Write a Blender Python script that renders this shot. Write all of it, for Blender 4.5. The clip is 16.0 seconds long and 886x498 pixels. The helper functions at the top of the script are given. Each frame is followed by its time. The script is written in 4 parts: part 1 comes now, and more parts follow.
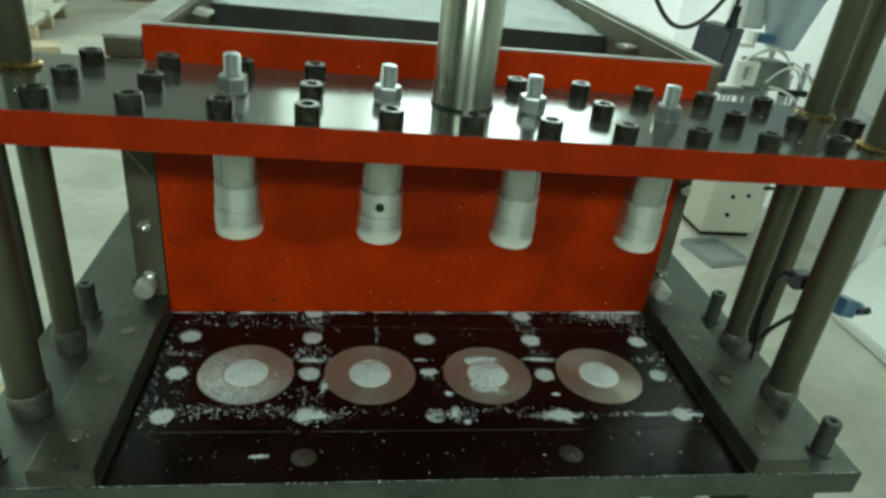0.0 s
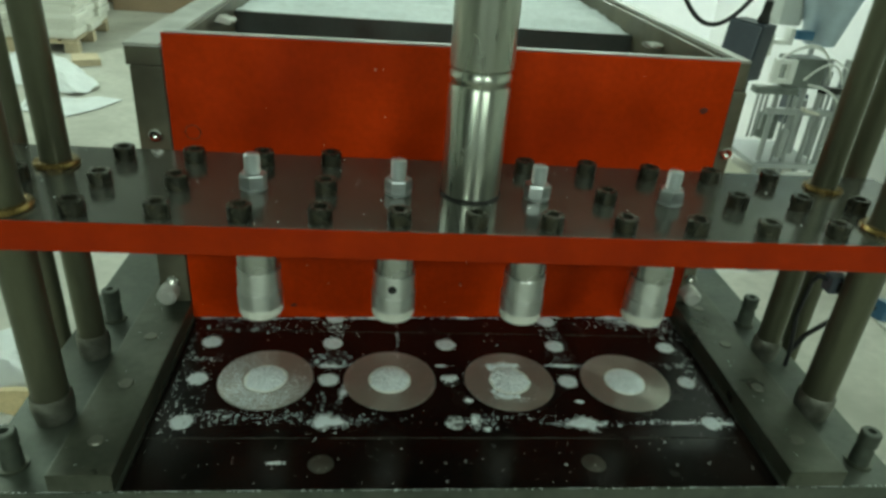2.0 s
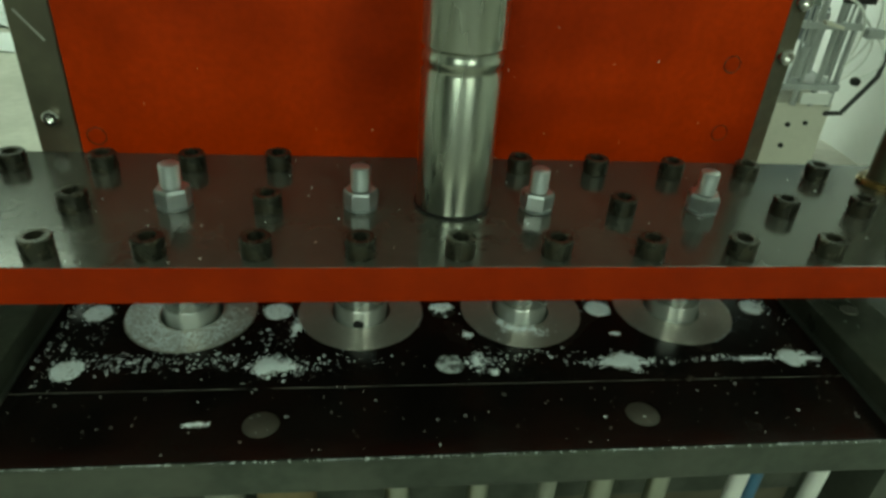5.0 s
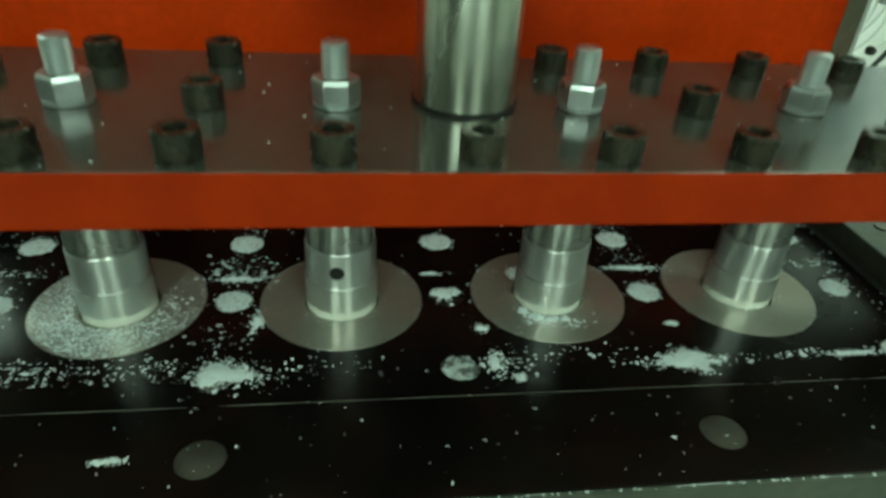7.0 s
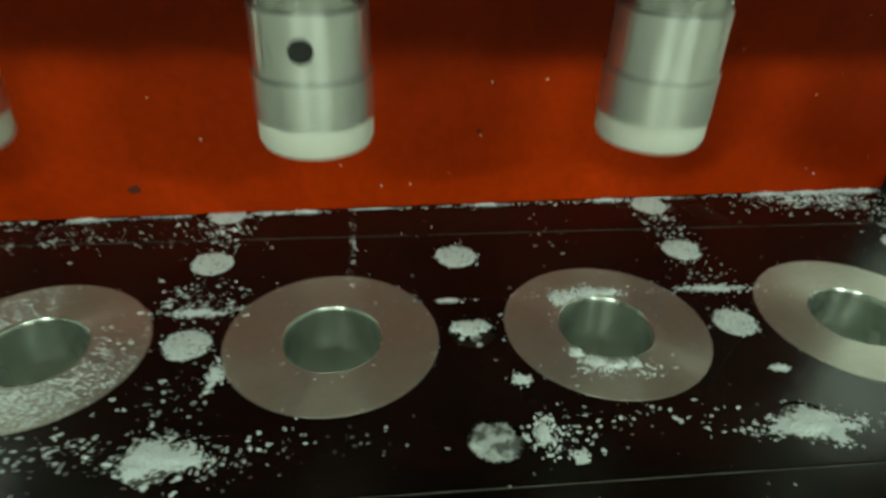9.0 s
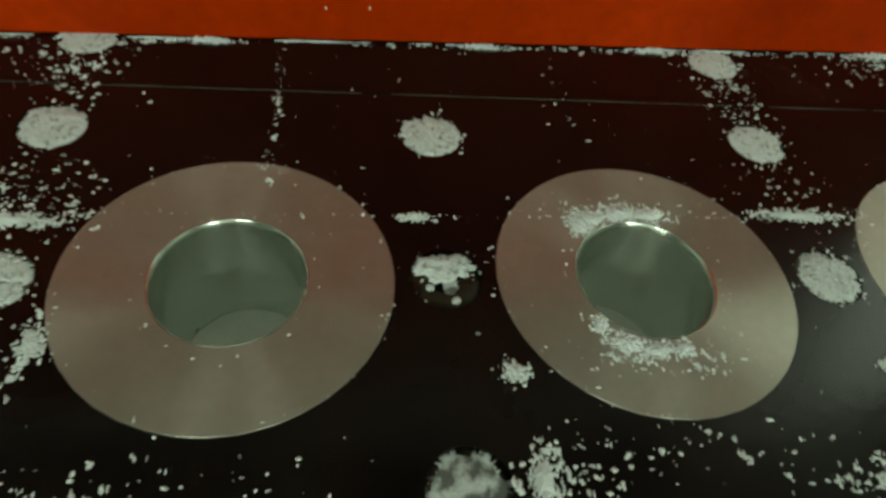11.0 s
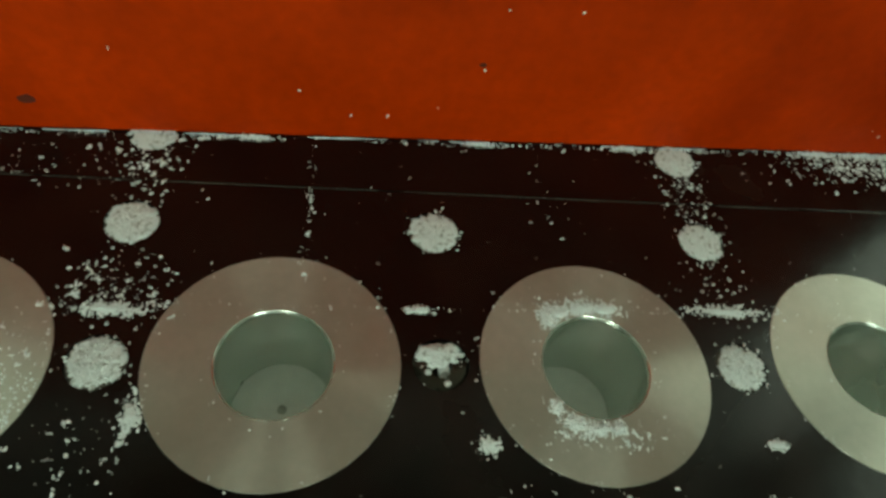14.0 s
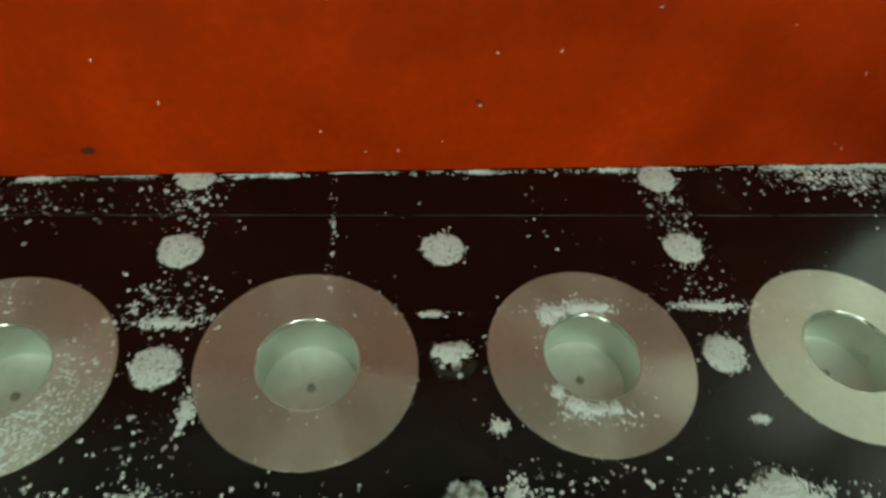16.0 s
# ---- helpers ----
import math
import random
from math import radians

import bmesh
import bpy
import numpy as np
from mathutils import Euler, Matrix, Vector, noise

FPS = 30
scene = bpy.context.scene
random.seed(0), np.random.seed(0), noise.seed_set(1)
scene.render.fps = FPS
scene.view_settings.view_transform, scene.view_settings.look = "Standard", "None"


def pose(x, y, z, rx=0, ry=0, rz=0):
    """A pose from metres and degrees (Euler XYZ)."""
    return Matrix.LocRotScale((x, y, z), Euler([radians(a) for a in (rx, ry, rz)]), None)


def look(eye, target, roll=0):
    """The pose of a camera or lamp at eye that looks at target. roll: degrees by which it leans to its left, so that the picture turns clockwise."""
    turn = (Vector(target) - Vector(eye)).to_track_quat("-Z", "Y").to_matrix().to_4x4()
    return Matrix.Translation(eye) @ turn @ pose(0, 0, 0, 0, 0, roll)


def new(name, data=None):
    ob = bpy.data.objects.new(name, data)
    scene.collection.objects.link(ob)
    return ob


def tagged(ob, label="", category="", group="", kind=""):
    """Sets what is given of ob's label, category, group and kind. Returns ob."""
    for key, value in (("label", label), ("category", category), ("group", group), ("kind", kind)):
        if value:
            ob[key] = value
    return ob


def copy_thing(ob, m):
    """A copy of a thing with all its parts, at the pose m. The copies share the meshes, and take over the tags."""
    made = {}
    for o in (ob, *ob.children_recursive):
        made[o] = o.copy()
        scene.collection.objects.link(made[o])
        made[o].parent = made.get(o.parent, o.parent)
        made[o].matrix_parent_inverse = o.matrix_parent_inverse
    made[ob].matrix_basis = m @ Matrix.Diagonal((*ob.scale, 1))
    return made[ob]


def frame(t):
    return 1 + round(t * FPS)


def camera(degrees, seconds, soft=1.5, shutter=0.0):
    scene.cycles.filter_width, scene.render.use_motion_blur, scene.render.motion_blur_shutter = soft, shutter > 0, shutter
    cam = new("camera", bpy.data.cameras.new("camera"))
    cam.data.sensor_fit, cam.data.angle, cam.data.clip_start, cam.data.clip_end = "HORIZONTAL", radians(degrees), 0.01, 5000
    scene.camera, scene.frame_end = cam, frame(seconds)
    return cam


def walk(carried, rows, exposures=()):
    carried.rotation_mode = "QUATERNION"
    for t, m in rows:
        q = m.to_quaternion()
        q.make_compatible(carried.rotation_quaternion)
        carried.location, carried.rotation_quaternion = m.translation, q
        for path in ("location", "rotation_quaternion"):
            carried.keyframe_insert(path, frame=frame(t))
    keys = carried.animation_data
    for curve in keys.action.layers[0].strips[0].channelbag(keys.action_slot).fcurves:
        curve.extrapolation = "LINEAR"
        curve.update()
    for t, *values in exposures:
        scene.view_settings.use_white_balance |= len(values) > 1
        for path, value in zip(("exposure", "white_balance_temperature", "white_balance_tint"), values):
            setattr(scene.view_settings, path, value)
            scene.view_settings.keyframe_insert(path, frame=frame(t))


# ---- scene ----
cam = camera(66.8, 16.0, soft=3.0, shutter=0.7)
PATH = [
    (0, (-0.156, -0.892, 0.716), (0.146, 0.852, -0.215), 6.5),
    (0.5, (-0.138, -0.89, 0.715), (0.12, 0.867, -0.206), 5.1),
    (1, (-0.127, -0.892, 0.714), (0.109, 0.87, -0.202), 4.1),
    (1.5, (-0.124, -0.888, 0.711), (0.097, 0.87, -0.217), 4.2),
    (2, (-0.129, -0.881, 0.71), (0.07, 0.88, -0.217), 4.6),
    (2.5, (-0.112, -0.86, 0.703), (0.068, 0.913, -0.205), 5.0),
    (3, (-0.1, -0.829, 0.678), (0.058, 0.91, -0.297), 4.5),
    (3.5, (-0.105, -0.778, 0.637), (0.07, 0.937, -0.376), 5.8),
    (4, (-0.102, -0.744, 0.592), (0.114, 0.943, -0.459), 5.9),
    (4.2, (-0.102, -0.731, 0.572), (0.121, 0.962, -0.468), 5.4),
    (6.5, (-0.079, -0.549, 0.409), (0.156, 1.138, -0.64), 3.5),
    (7, (-0.087, -0.519, 0.385), (0.172, 1.153, -0.682), 3.9),
    (7.5, (-0.08, -0.494, 0.361), (0.166, 1.176, -0.712), 3.2),
    (8, (-0.081, -0.46, 0.352), (0.138, 1.215, -0.718), 2.7),
    (8.5, (-0.08, -0.423, 0.342), (0.109, 1.271, -0.704), 2.1),
    (9, (-0.071, -0.37, 0.313), (0.142, 1.297, -0.771), 2.3),
    (9.5, (-0.062, -0.32, 0.28), (0.167, 1.29, -0.883), 3.3),
    (11.8, (-0.045, -0.142, 0.255), (0.25, 0.966, -1.384), 13.1),
    (12, (-0.047, -0.138, 0.267), (0.243, 0.97, -1.373), 13.0),
    (12.5, (-0.047, -0.138, 0.303), (0.249, 0.973, -1.334), 13.6),
    (13, (-0.056, -0.161, 0.343), (0.238, 0.928, -1.309), 14.3),
    (13.5, (-0.058, -0.169, 0.367), (0.236, 0.928, -1.28), 14.4),
    (14, (-0.06, -0.172, 0.378), (0.225, 0.945, -1.257), 13.7),
    (14.5, (-0.061, -0.173, 0.385), (0.229, 0.953, -1.243), 13.9),
    (15, (-0.061, -0.174, 0.393), (0.223, 0.963, -1.228), 13.4),
    (15.5, (-0.06, -0.187, 0.397), (0.196, 0.992, -1.197), 10.8),
    (16, (-0.061, -0.233, 0.409), (0.17, 1.02, -1.133), 7.8),
]
EXPOSE = [(0, -0.06, 6300, -11), (2.5, -0.12, 6600, -12), (4.2, -0.36, 7000, -16), (6.5, 0.38, 6500, -25), (7.5, 0.42, 6400, -26), (8.5, 0.42, 6500, -14), (9.5, 0.33, 7200, -14), (12, 0.22, 7100, -12), (13.5, 0.3, 7000, -14), (14.5, 0.34, 7000, -12), (16, 0.36, 7000, -11)]
walk(cam, [(t, look(eye, target, roll)) for t, eye, target, roll in PATH], EXPOSE)

# ---- world and light ----
world = bpy.data.worlds.new("world")
scene.world = world
world.use_nodes = True
sky = world.node_tree.nodes.new("ShaderNodeTexSky")
sky.sky_type, sky.sun_disc = "NISHITA", False
sky.sun_elevation, sky.sun_rotation = radians(40), radians(200)
world.node_tree.links.new(sky.outputs[0], world.node_tree.nodes["Background"].inputs[0])
world.node_tree.nodes["Background"].inputs[1].default_value = 0.05


def area(name, place, target, sx, sy, watts, colour):
    data = bpy.data.lights.new(name, "AREA")
    data.shape, data.size, data.size_y, data.energy, data.color = "RECTANGLE", sx, sy, watts, colour
    ob = new(name, data)
    ob.matrix_world = look(place, target)
    return ob


FLOOR, CEILING = -0.85, 6.2
for wx in (-2.1, 2.1):
    area("front_window_light", (wx, -5.7, 3.42), (0, 0, 0.1), 1.7, 0.3, 88, (0.92, 1.0, 0.94))
area("back_window_light", (2.1, 9.3, 3.3), (1.6, 4.0, 0.0), 3.6, 2.6, 160, (0.93, 1.0, 1.0))
# unseen ceiling panels added as fill; size and place set by the reflections
LAMPS = ((4.6, 2.4, 28), (-4.8, 4.5, 165))
for lx, ly, watts in LAMPS:
    area("ceiling_fill_light", (lx, ly, 4.3), (lx, ly, 0), 3.0, 4.2, watts, (0.9, 1.0, 0.94))


# added fill light for the far wall, beam kept off the press
washer = area("wall_fill_light", (1.5, 2.7, 2.9), (2.3, 4.2, -0.2), 0.25, 1.0, 42, (0.97, 1.0, 1.05))
washer.data.spread = radians(95)


# ---- materials ----
def mk(name, col, rough=0.5, metal=0.0, var=0.25, scale=12.0, bump=0.05, bscale=160.0, tint=None, tmix=0.5, tscale=5.0, tlow=0.45,
       thigh=0.7, stretch=(1, 1, 1), rvar=0.12, coat=0.0, rand=0.0, spec=0.5, turned=0.0):
    m = bpy.data.materials.new(name)
    m.use_nodes = True
    nt = m.node_tree
    b = nt.nodes["Principled BSDF"]
    b.inputs["Metallic"].default_value = metal
    b.inputs["Coat Weight"].default_value = coat
    b.inputs["Specular IOR Level"].default_value = spec
    if turned:
        b.inputs["Anisotropic"].default_value, b.inputs["Anisotropic Rotation"].default_value = turned, 0.25
        tg = nt.nodes.new("ShaderNodeTangent")
        tg.direction_type, tg.axis = "RADIAL", "Z"
        nt.links.new(tg.outputs[0], b.inputs["Tangent"])
    b.inputs["Coat Roughness"].default_value = 0.15
    co = nt.nodes.new("ShaderNodeTexCoord")
    mp = nt.nodes.new("ShaderNodeMapping")
    mp.inputs["Scale"].default_value = stretch
    nt.links.new(co.outputs["Object"], mp.inputs[0])

    def tex(sc, detail):
        n = nt.nodes.new("ShaderNodeTexNoise")
        n.inputs["Scale"].default_value, n.inputs["Detail"].default_value = sc, detail
        nt.links.new(mp.outputs[0], n.inputs["Vector"])
        return n

    def mix(kind, fac, a, c):
        n = nt.nodes.new("ShaderNodeMix")
        n.data_type, n.blend_type = "RGBA", kind
        for i, v in ((0, fac), (6, a), (7, c)):
            if hasattr(v, "links"):
                nt.links.new(v, n.inputs[i])
            else:
                n.inputs[i].default_value = v
        return n.outputs[2]

    def ramp(src, lo, hi, a, c):
        n = nt.nodes.new("ShaderNodeMapRange")
        for i, v in ((1, lo), (2, hi), (3, a), (4, c)):
            n.inputs[i].default_value = v
        nt.links.new(src, n.inputs[0])
        return n.outputs[0]

    n1, n2 = tex(scale, 6), tex(scale * 9, 4)
    base = (*col, 1)
    v1 = ramp(n1.outputs["Fac"], 0.25, 0.75, 1 - var, 1 + var)
    v2 = ramp(n2.outputs["Fac"], 0.25, 0.75, 1 - var * 0.5, 1 + var * 0.5)
    out = mix("MULTIPLY", 1.0, base, v1)
    out = mix("MULTIPLY", 1.0, out, v2)
    if tint:
        n3 = tex(tscale, 8)
        fac = ramp(n3.outputs["Fac"], tlow, thigh, 0.0, tmix)
        out = mix("MIX", fac, out, (*tint, 1))
    if rand:
        oi = nt.nodes.new("ShaderNodeObjectInfo")
        out = mix("MULTIPLY", 1.0, out, ramp(oi.outputs["Random"], 0, 1, 1 - rand, 1 + rand))
    nt.links.new(out, b.inputs["Base Color"])
    nt.links.new(ramp(n1.outputs["Fac"], 0.3, 0.7, max(0.03, rough - rvar), min(1, rough + rvar)), b.inputs["Roughness"])
    if bump:
        n4 = tex(bscale, 5)
        bp = nt.nodes.new("ShaderNodeBump")
        bp.inputs["Strength"].default_value, bp.inputs["Distance"].default_value = bump, 0.002
        nt.links.new(n4.outputs["Fac"], bp.inputs["Height"])
        nt.links.new(bp.outputs[0], b.inputs["Normal"])
    return m


def glow(name, col, strength):
    m = bpy.data.materials.new(name)
    m.use_nodes = True
    b = m.node_tree.nodes["Principled BSDF"]
    b.inputs["Base Color"].default_value = (*col, 1)
    b.inputs["Emission Color"].default_value = (*col, 1)
    b.inputs["Emission Strength"].default_value = strength
    return m


M_RED = mk("red_paint", (0.46, 0.032, 0.0008), 0.45, 0, 0.24, 11, 0.12, 60, tint=(0.17, 0.009, 0.0008), tmix=0.8, tscale=3.4, tlow=0.45, spec=0.12)
M_CHIP = mk("chipped_dark_red", (0.1, 0.012, 0.004), 0.6, 0, 0.3, 200)
M_REDEDGE = mk("red_edge_paint", (0.34, 0.024, 0.0008), 0.42, 0, 0.14, 9, 0.12, 80, tint=(0.21, 0.011, 0.0008), tmix=0.65, tscale=8, spec=0.12)
M_PLATE = mk("oily_ground_steel", (0.085, 0.088, 0.074), 0.16, 0.4, 0.25, 6, 0.03, 220, tint=(0.06, 0.054, 0.042), tmix=0.75, tscale=7, rvar=0.06, spec=0.85)
M_CAP = mk("oily_cap_screw_steel", (0.05, 0.05, 0.037), 0.28, 0.6, 0.35, 50, 0.08, 300, tint=(0.05, 0.035, 0.015), tmix=0.5, tscale=60, rand=0.2)
M_DIEPLATE = mk("oiled_dark_steel", (0.0055, 0.0042, 0.0034), 0.22, 0.0, 0.45, 9, 0.06, 120, tint=(0.014, 0.0065, 0.0045), tmix=0.8, tscale=13, rvar=0.08, spec=0.28)
M_DIE = mk("turned_die_steel", (0.46, 0.445, 0.39), 0.37, 0.66, 0.1, 18, 0.03, 300, tint=(0.38, 0.34, 0.28), tmix=0.6, tscale=14, rvar=0.05, turned=0.9)
M_BORE = mk("polished_bore_steel", (0.74, 0.8, 0.74), 0.24, 0.97, 0.04, 14, 0.0, 200, rvar=0.04, turned=0.85)
M_SLEEVE = mk("satin_punch_steel", (0.78, 0.8, 0.77), 0.3, 0.9, 0.08, 9, 0.0, rvar=0.05, turned=0.75)
M_SHANK = mk("bright_shank_steel", (0.5, 0.52, 0.48), 0.26, 0.92, 0.1, 9, 0.0, rvar=0.05, turned=0.75)
M_NYLON = mk("white_plastic", (0.78, 0.78, 0.7), 0.45, 0, 0.05, 30, 0.02, 100)
M_SALT = mk("salt", (0.78, 0.83, 0.84), 0.9, 0, 0.1, 60, 0.4, 700)
M_PACK = mk("packed_salt", (0.74, 0.79, 0.8), 0.9, 0, 0.15, 240, 0.4, 900, tint=(0.2, 0.21, 0.19), tmix=0.75, tscale=260, tlow=0.55, thigh=0.66)
M_THINPACK = mk("thin_packed_salt", (0.62, 0.67, 0.67), 0.9, 0, 0.3, 200, 0.3, 900, tint=(0.08, 0.085, 0.075), tmix=0.92, tscale=110, tlow=0.44, thigh=0.58)
M_CASE = mk("pale_grey_enamel", (0.6, 0.63, 0.6), 0.5, 0, 0.06, 6, 0.05, 60)
M_BLOCK = mk("grey_green_casting", (0.17, 0.19, 0.17), 0.5, 0.3, 0.25, 14, 0.1, 100)
M_BRASS = mk("tan_hose", (0.2, 0.155, 0.075), 0.6, 0, 0.25, 12, 0.05, 100)
M_PALEHOSE = mk("pale_hose", (0.25, 0.26, 0.21), 0.5, 0, 0.15, 12, 0.05, 100)
M_TABLET = mk("pressed_salt", (0.86, 0.88, 0.84), 0.6, 0, 0.06, 60, 0.1, 500)
M_CAST = mk("grey_machine_steel", (0.08, 0.092, 0.074), 0.42, 0.5, 0.35, 8, 0.12, 90, tint=(0.155, 0.16, 0.13), tmix=0.45, tscale=10)
M_RAIL = mk("rail_steel", (0.068, 0.075, 0.054), 0.38, 0.5, 0.35, 10, 0.1, 120, tint=(0.15, 0.155, 0.12), tmix=0.5, tscale=16)
M_COLUMN = mk("column_steel", (0.13, 0.132, 0.088), 0.42, 0.7, 0.15, 14, 0.02, 160, tint=(0.11, 0.1, 0.075), tmix=0.5, tscale=9, stretch=(1, 1, 0.25))
M_COLLAR = mk("dusty_collar_and_glint_steel", (0.15, 0.15, 0.12), 0.42, 0.6, 0.25, 40, 0.1, 200, tint=(0.32, 0.32, 0.28), tmix=0.6, tscale=45)
M_CHROME = mk("chromed_rod", (0.5, 0.52, 0.45), 0.3, 1.0, 0.06, 20, 0.01, 200, rvar=0.05, stretch=(1, 1, 0.2), turned=0.6)
M_BLACK = mk("black_oxide_steel", (0.022, 0.022, 0.02), 0.42, 0.55, 0.3, 40, 0.08, 300)
M_ZINC = mk("zinc_steel", (0.5, 0.53, 0.53), 0.38, 0.9, 0.12, 60, 0.05, 400)
M_BRONZE = mk("bronze", (0.2, 0.135, 0.045), 0.27, 0.8, 0.2, 40, 0.05, 300)
M_UNDER = mk("bare_underside_steel", (0.16, 0.17, 0.15), 0.35, 0.6, 0.2, 8, 0.05, 120)
M_DARK = mk("hole_shade_black", (0.01, 0.01, 0.01), 0.6)
M_BOX = mk("brown_grey_steel", (0.16, 0.15, 0.105), 0.5, 0.4, 0.25, 8, 0.12, 90, tint=(0.07, 0.06, 0.045), tmix=0.6, tscale=9)
M_RIM = mk("dusty_galvanised", (0.5, 0.5, 0.46), 0.55, 0.3, 0.15, 20, 0.15, 150, tint=(0.7, 0.7, 0.67), tmix=0.7, tscale=12)
M_FLOOR = mk("concrete_floor", (0.47, 0.46, 0.4), 0.65, 0, 0.2, 2.2, 0.15, 40, tint=(0.33, 0.32, 0.27), tmix=0.7, tscale=2.6)
M_WALL = mk("white_wall_paint", (0.8, 0.81, 0.79), 0.8, 0, 0.04, 2, 0.05, 60)
M_HALL = mk("grey_wall_paint", (0.72, 0.74, 0.7), 0.8, 0, 0.1, 1, 0.05, 60)
# unseen south wall, darkened so the punches mirror a dark middle band
M_SOUTH = mk("dark_wall_for_reflections", (0.09, 0.1, 0.09), 0.8, 0, 0.15, 1, 0.05, 60)
M_CEIL = mk("ceiling_sheet", (0.62, 0.64, 0.62), 0.7, 0, 0.08, 1, 0.0)
M_WOOD = mk("pallet_wood", (0.48, 0.4, 0.27), 0.8, 0, 0.2, 6, 0.3, 60, stretch=(1, 6, 1), rand=0.15)
M_BAG = mk("white_woven_bag", (0.72, 0.71, 0.64), 0.6, 0, 0.06, 5, 0.3, 70, rand=0.07)
M_FILM = mk("white_film", (0.72, 0.74, 0.74), 0.35, 0, 0.05, 6, 0.2, 30)
M_CARTON = mk("brown_carton", (0.28, 0.2, 0.13), 0.8, 0, 0.1, 4, 0.1, 60)
M_BLUE = mk("dark_blue_enamel", (0.015, 0.022, 0.035), 0.4, 0, 0.1, 10, 0.05, 100)
M_GREYBOX = mk("blue_grey_enamel", (0.11, 0.125, 0.15), 0.4, 0, 0.1, 10, 0.05, 100)
M_HOPPER = mk("blue_grey_stainless", (0.45, 0.53, 0.6), 0.35, 0.5, 0.1, 4, 0.05, 50)
M_CREAM = mk("cream_enamel", (0.66, 0.64, 0.54), 0.45, 0, 0.06, 6, 0.05, 60)
M_STAIN = mk("stainless_frame", (0.42, 0.44, 0.43), 0.42, 0.55, 0.15, 10, 0.05, 100)
M_TUBE = mk("white_air_tube", (0.75, 0.76, 0.72), 0.4, 0, 0.03)
M_BLUEFIT = mk("blue_plastic", (0.05, 0.13, 0.22), 0.4, 0, 0.1)
M_CABLE = mk("black_rubber", (0.015, 0.015, 0.016), 0.5, 0, 0.1)
M_ORANGE = mk("tan_plastic", (0.6, 0.5, 0.3), 0.6, 0, 0.2, 8)
M_SCRAP = mk("orange_plastic", (0.62, 0.13, 0.03), 0.5, 0, 0.15, 20)
M_SKY = glow("bright_sky", (0.92, 1.0, 0.95), 2.6)
M_LAMP = glow("lamp_diffuser", (0.93, 1.0, 0.95), 0.9)


# ---- mesh helpers ----
def part(name, bm, material, parent=None, label="", smooth=False, m=None):
    me = bpy.data.meshes.new(name)
    bm.normal_update()
    bm.to_mesh(me)
    bm.free()
    mats = material if isinstance(material, (list, tuple)) else [material]
    for one in mats:
        me.materials.append(one)
    if smooth:
        me.shade_smooth()
        me.set_sharp_from_angle(angle=radians(35))
    ob = new(name, me)
    if parent is not None:
        ob.parent = parent
    if m is not None:
        ob.matrix_basis = m
    if label:
        tagged(ob, label)
    return ob


def piece(name, source, parent, m):
    """Another object on the mesh of source."""
    ob = new(name, source.data)
    ob.parent = parent
    ob.matrix_basis = m
    return ob


def thing(name, label, category, m=None, group=""):
    ob = new(name)
    ob.empty_display_size = 0.02
    if m is not None:
        ob.matrix_basis = m
    return tagged(ob, label, category, group)


def box(x0, x1, y0, y1, z0, z1, bevel=0.0, bm=None):
    bm = bm or bmesh.new()
    vs = [bm.verts.new((x, y, z)) for x in (x0, x1) for y in (y0, y1) for z in (z0, z1)]
    fs = [bm.faces.new([vs[i] for i in f]) for f in ((0, 1, 3, 2), (4, 6, 7, 5), (0, 4, 5, 1), (2, 3, 7, 6), (0, 2, 6, 4), (1, 5, 7, 3))]
    if bevel:
        es = list({e for f in fs for e in f.edges})
        bmesh.ops.bevel(bm, geom=es, offset=bevel, segments=2, affect="EDGES", profile=0.7)
    return bm


def lathe(profile, n=32, bm=None, x=0.0, y=0.0):
    """A turned body from (radius, z) pairs; radius 0 closes it."""
    bm = bm or bmesh.new()
    rings = []
    for r, z in profile:
        if r <= 1e-6:
            rings.append([bm.verts.new((x, y, z))])
        else:
            rings.append([bm.verts.new((x + r * math.cos(2 * math.pi * i / n), y + r * math.sin(2 * math.pi * i / n), z)) for i in range(n)])
    for a, b in zip(rings, rings[1:]):
        for i in range(n):
            j = (i + 1) % n
            if len(a) == 1 and len(b) == 1:
                continue
            if len(a) == 1:
                bm.faces.new((a[0], b[j], b[i]))
            elif len(b) == 1:
                bm.faces.new((a[i], a[j], b[0]))
            else:
                bm.faces.new((a[i], a[j], b[j], b[i]))
    bmesh.ops.recalc_face_normals(bm, faces=bm.faces)
    return bm


def tube(points, r, n=10, bm=None):
    bm = bm or bmesh.new()
    pts = [Vector(p) for p in points]
    rings = []
    for i, p in enumerate(pts):
        d = (pts[min(i + 1, len(pts) - 1)] - pts[max(i - 1, 0)]).normalized()
        u = d.orthogonal().normalized() if i == 0 else (u - d * u.dot(d)).normalized()
        v = d.cross(u)
        rings.append([bm.verts.new(p + r * (math.cos(2 * math.pi * k / n) * u + math.sin(2 * math.pi * k / n) * v)) for k in range(n)])
    for a, b in zip(rings, rings[1:]):
        for k in range(n):
            bm.faces.new((a[k], a[(k + 1) % n], b[(k + 1) % n], b[k]))
    bm.faces.new(rings[0][::-1])
    bm.faces.new(rings[-1])
    bmesh.ops.recalc_face_normals(bm, faces=bm.faces)
    return bm


def arc(a, b, sag, n=14, sideways=(0, 0, 0)):
    a, b, s = Vector(a), Vector(b), Vector(sideways)
    return [a.lerp(b, k / n) + (Vector((0, 0, -sag)) + s) * 4 * (k / n) * (1 - k / n) for k in range(n + 1)]


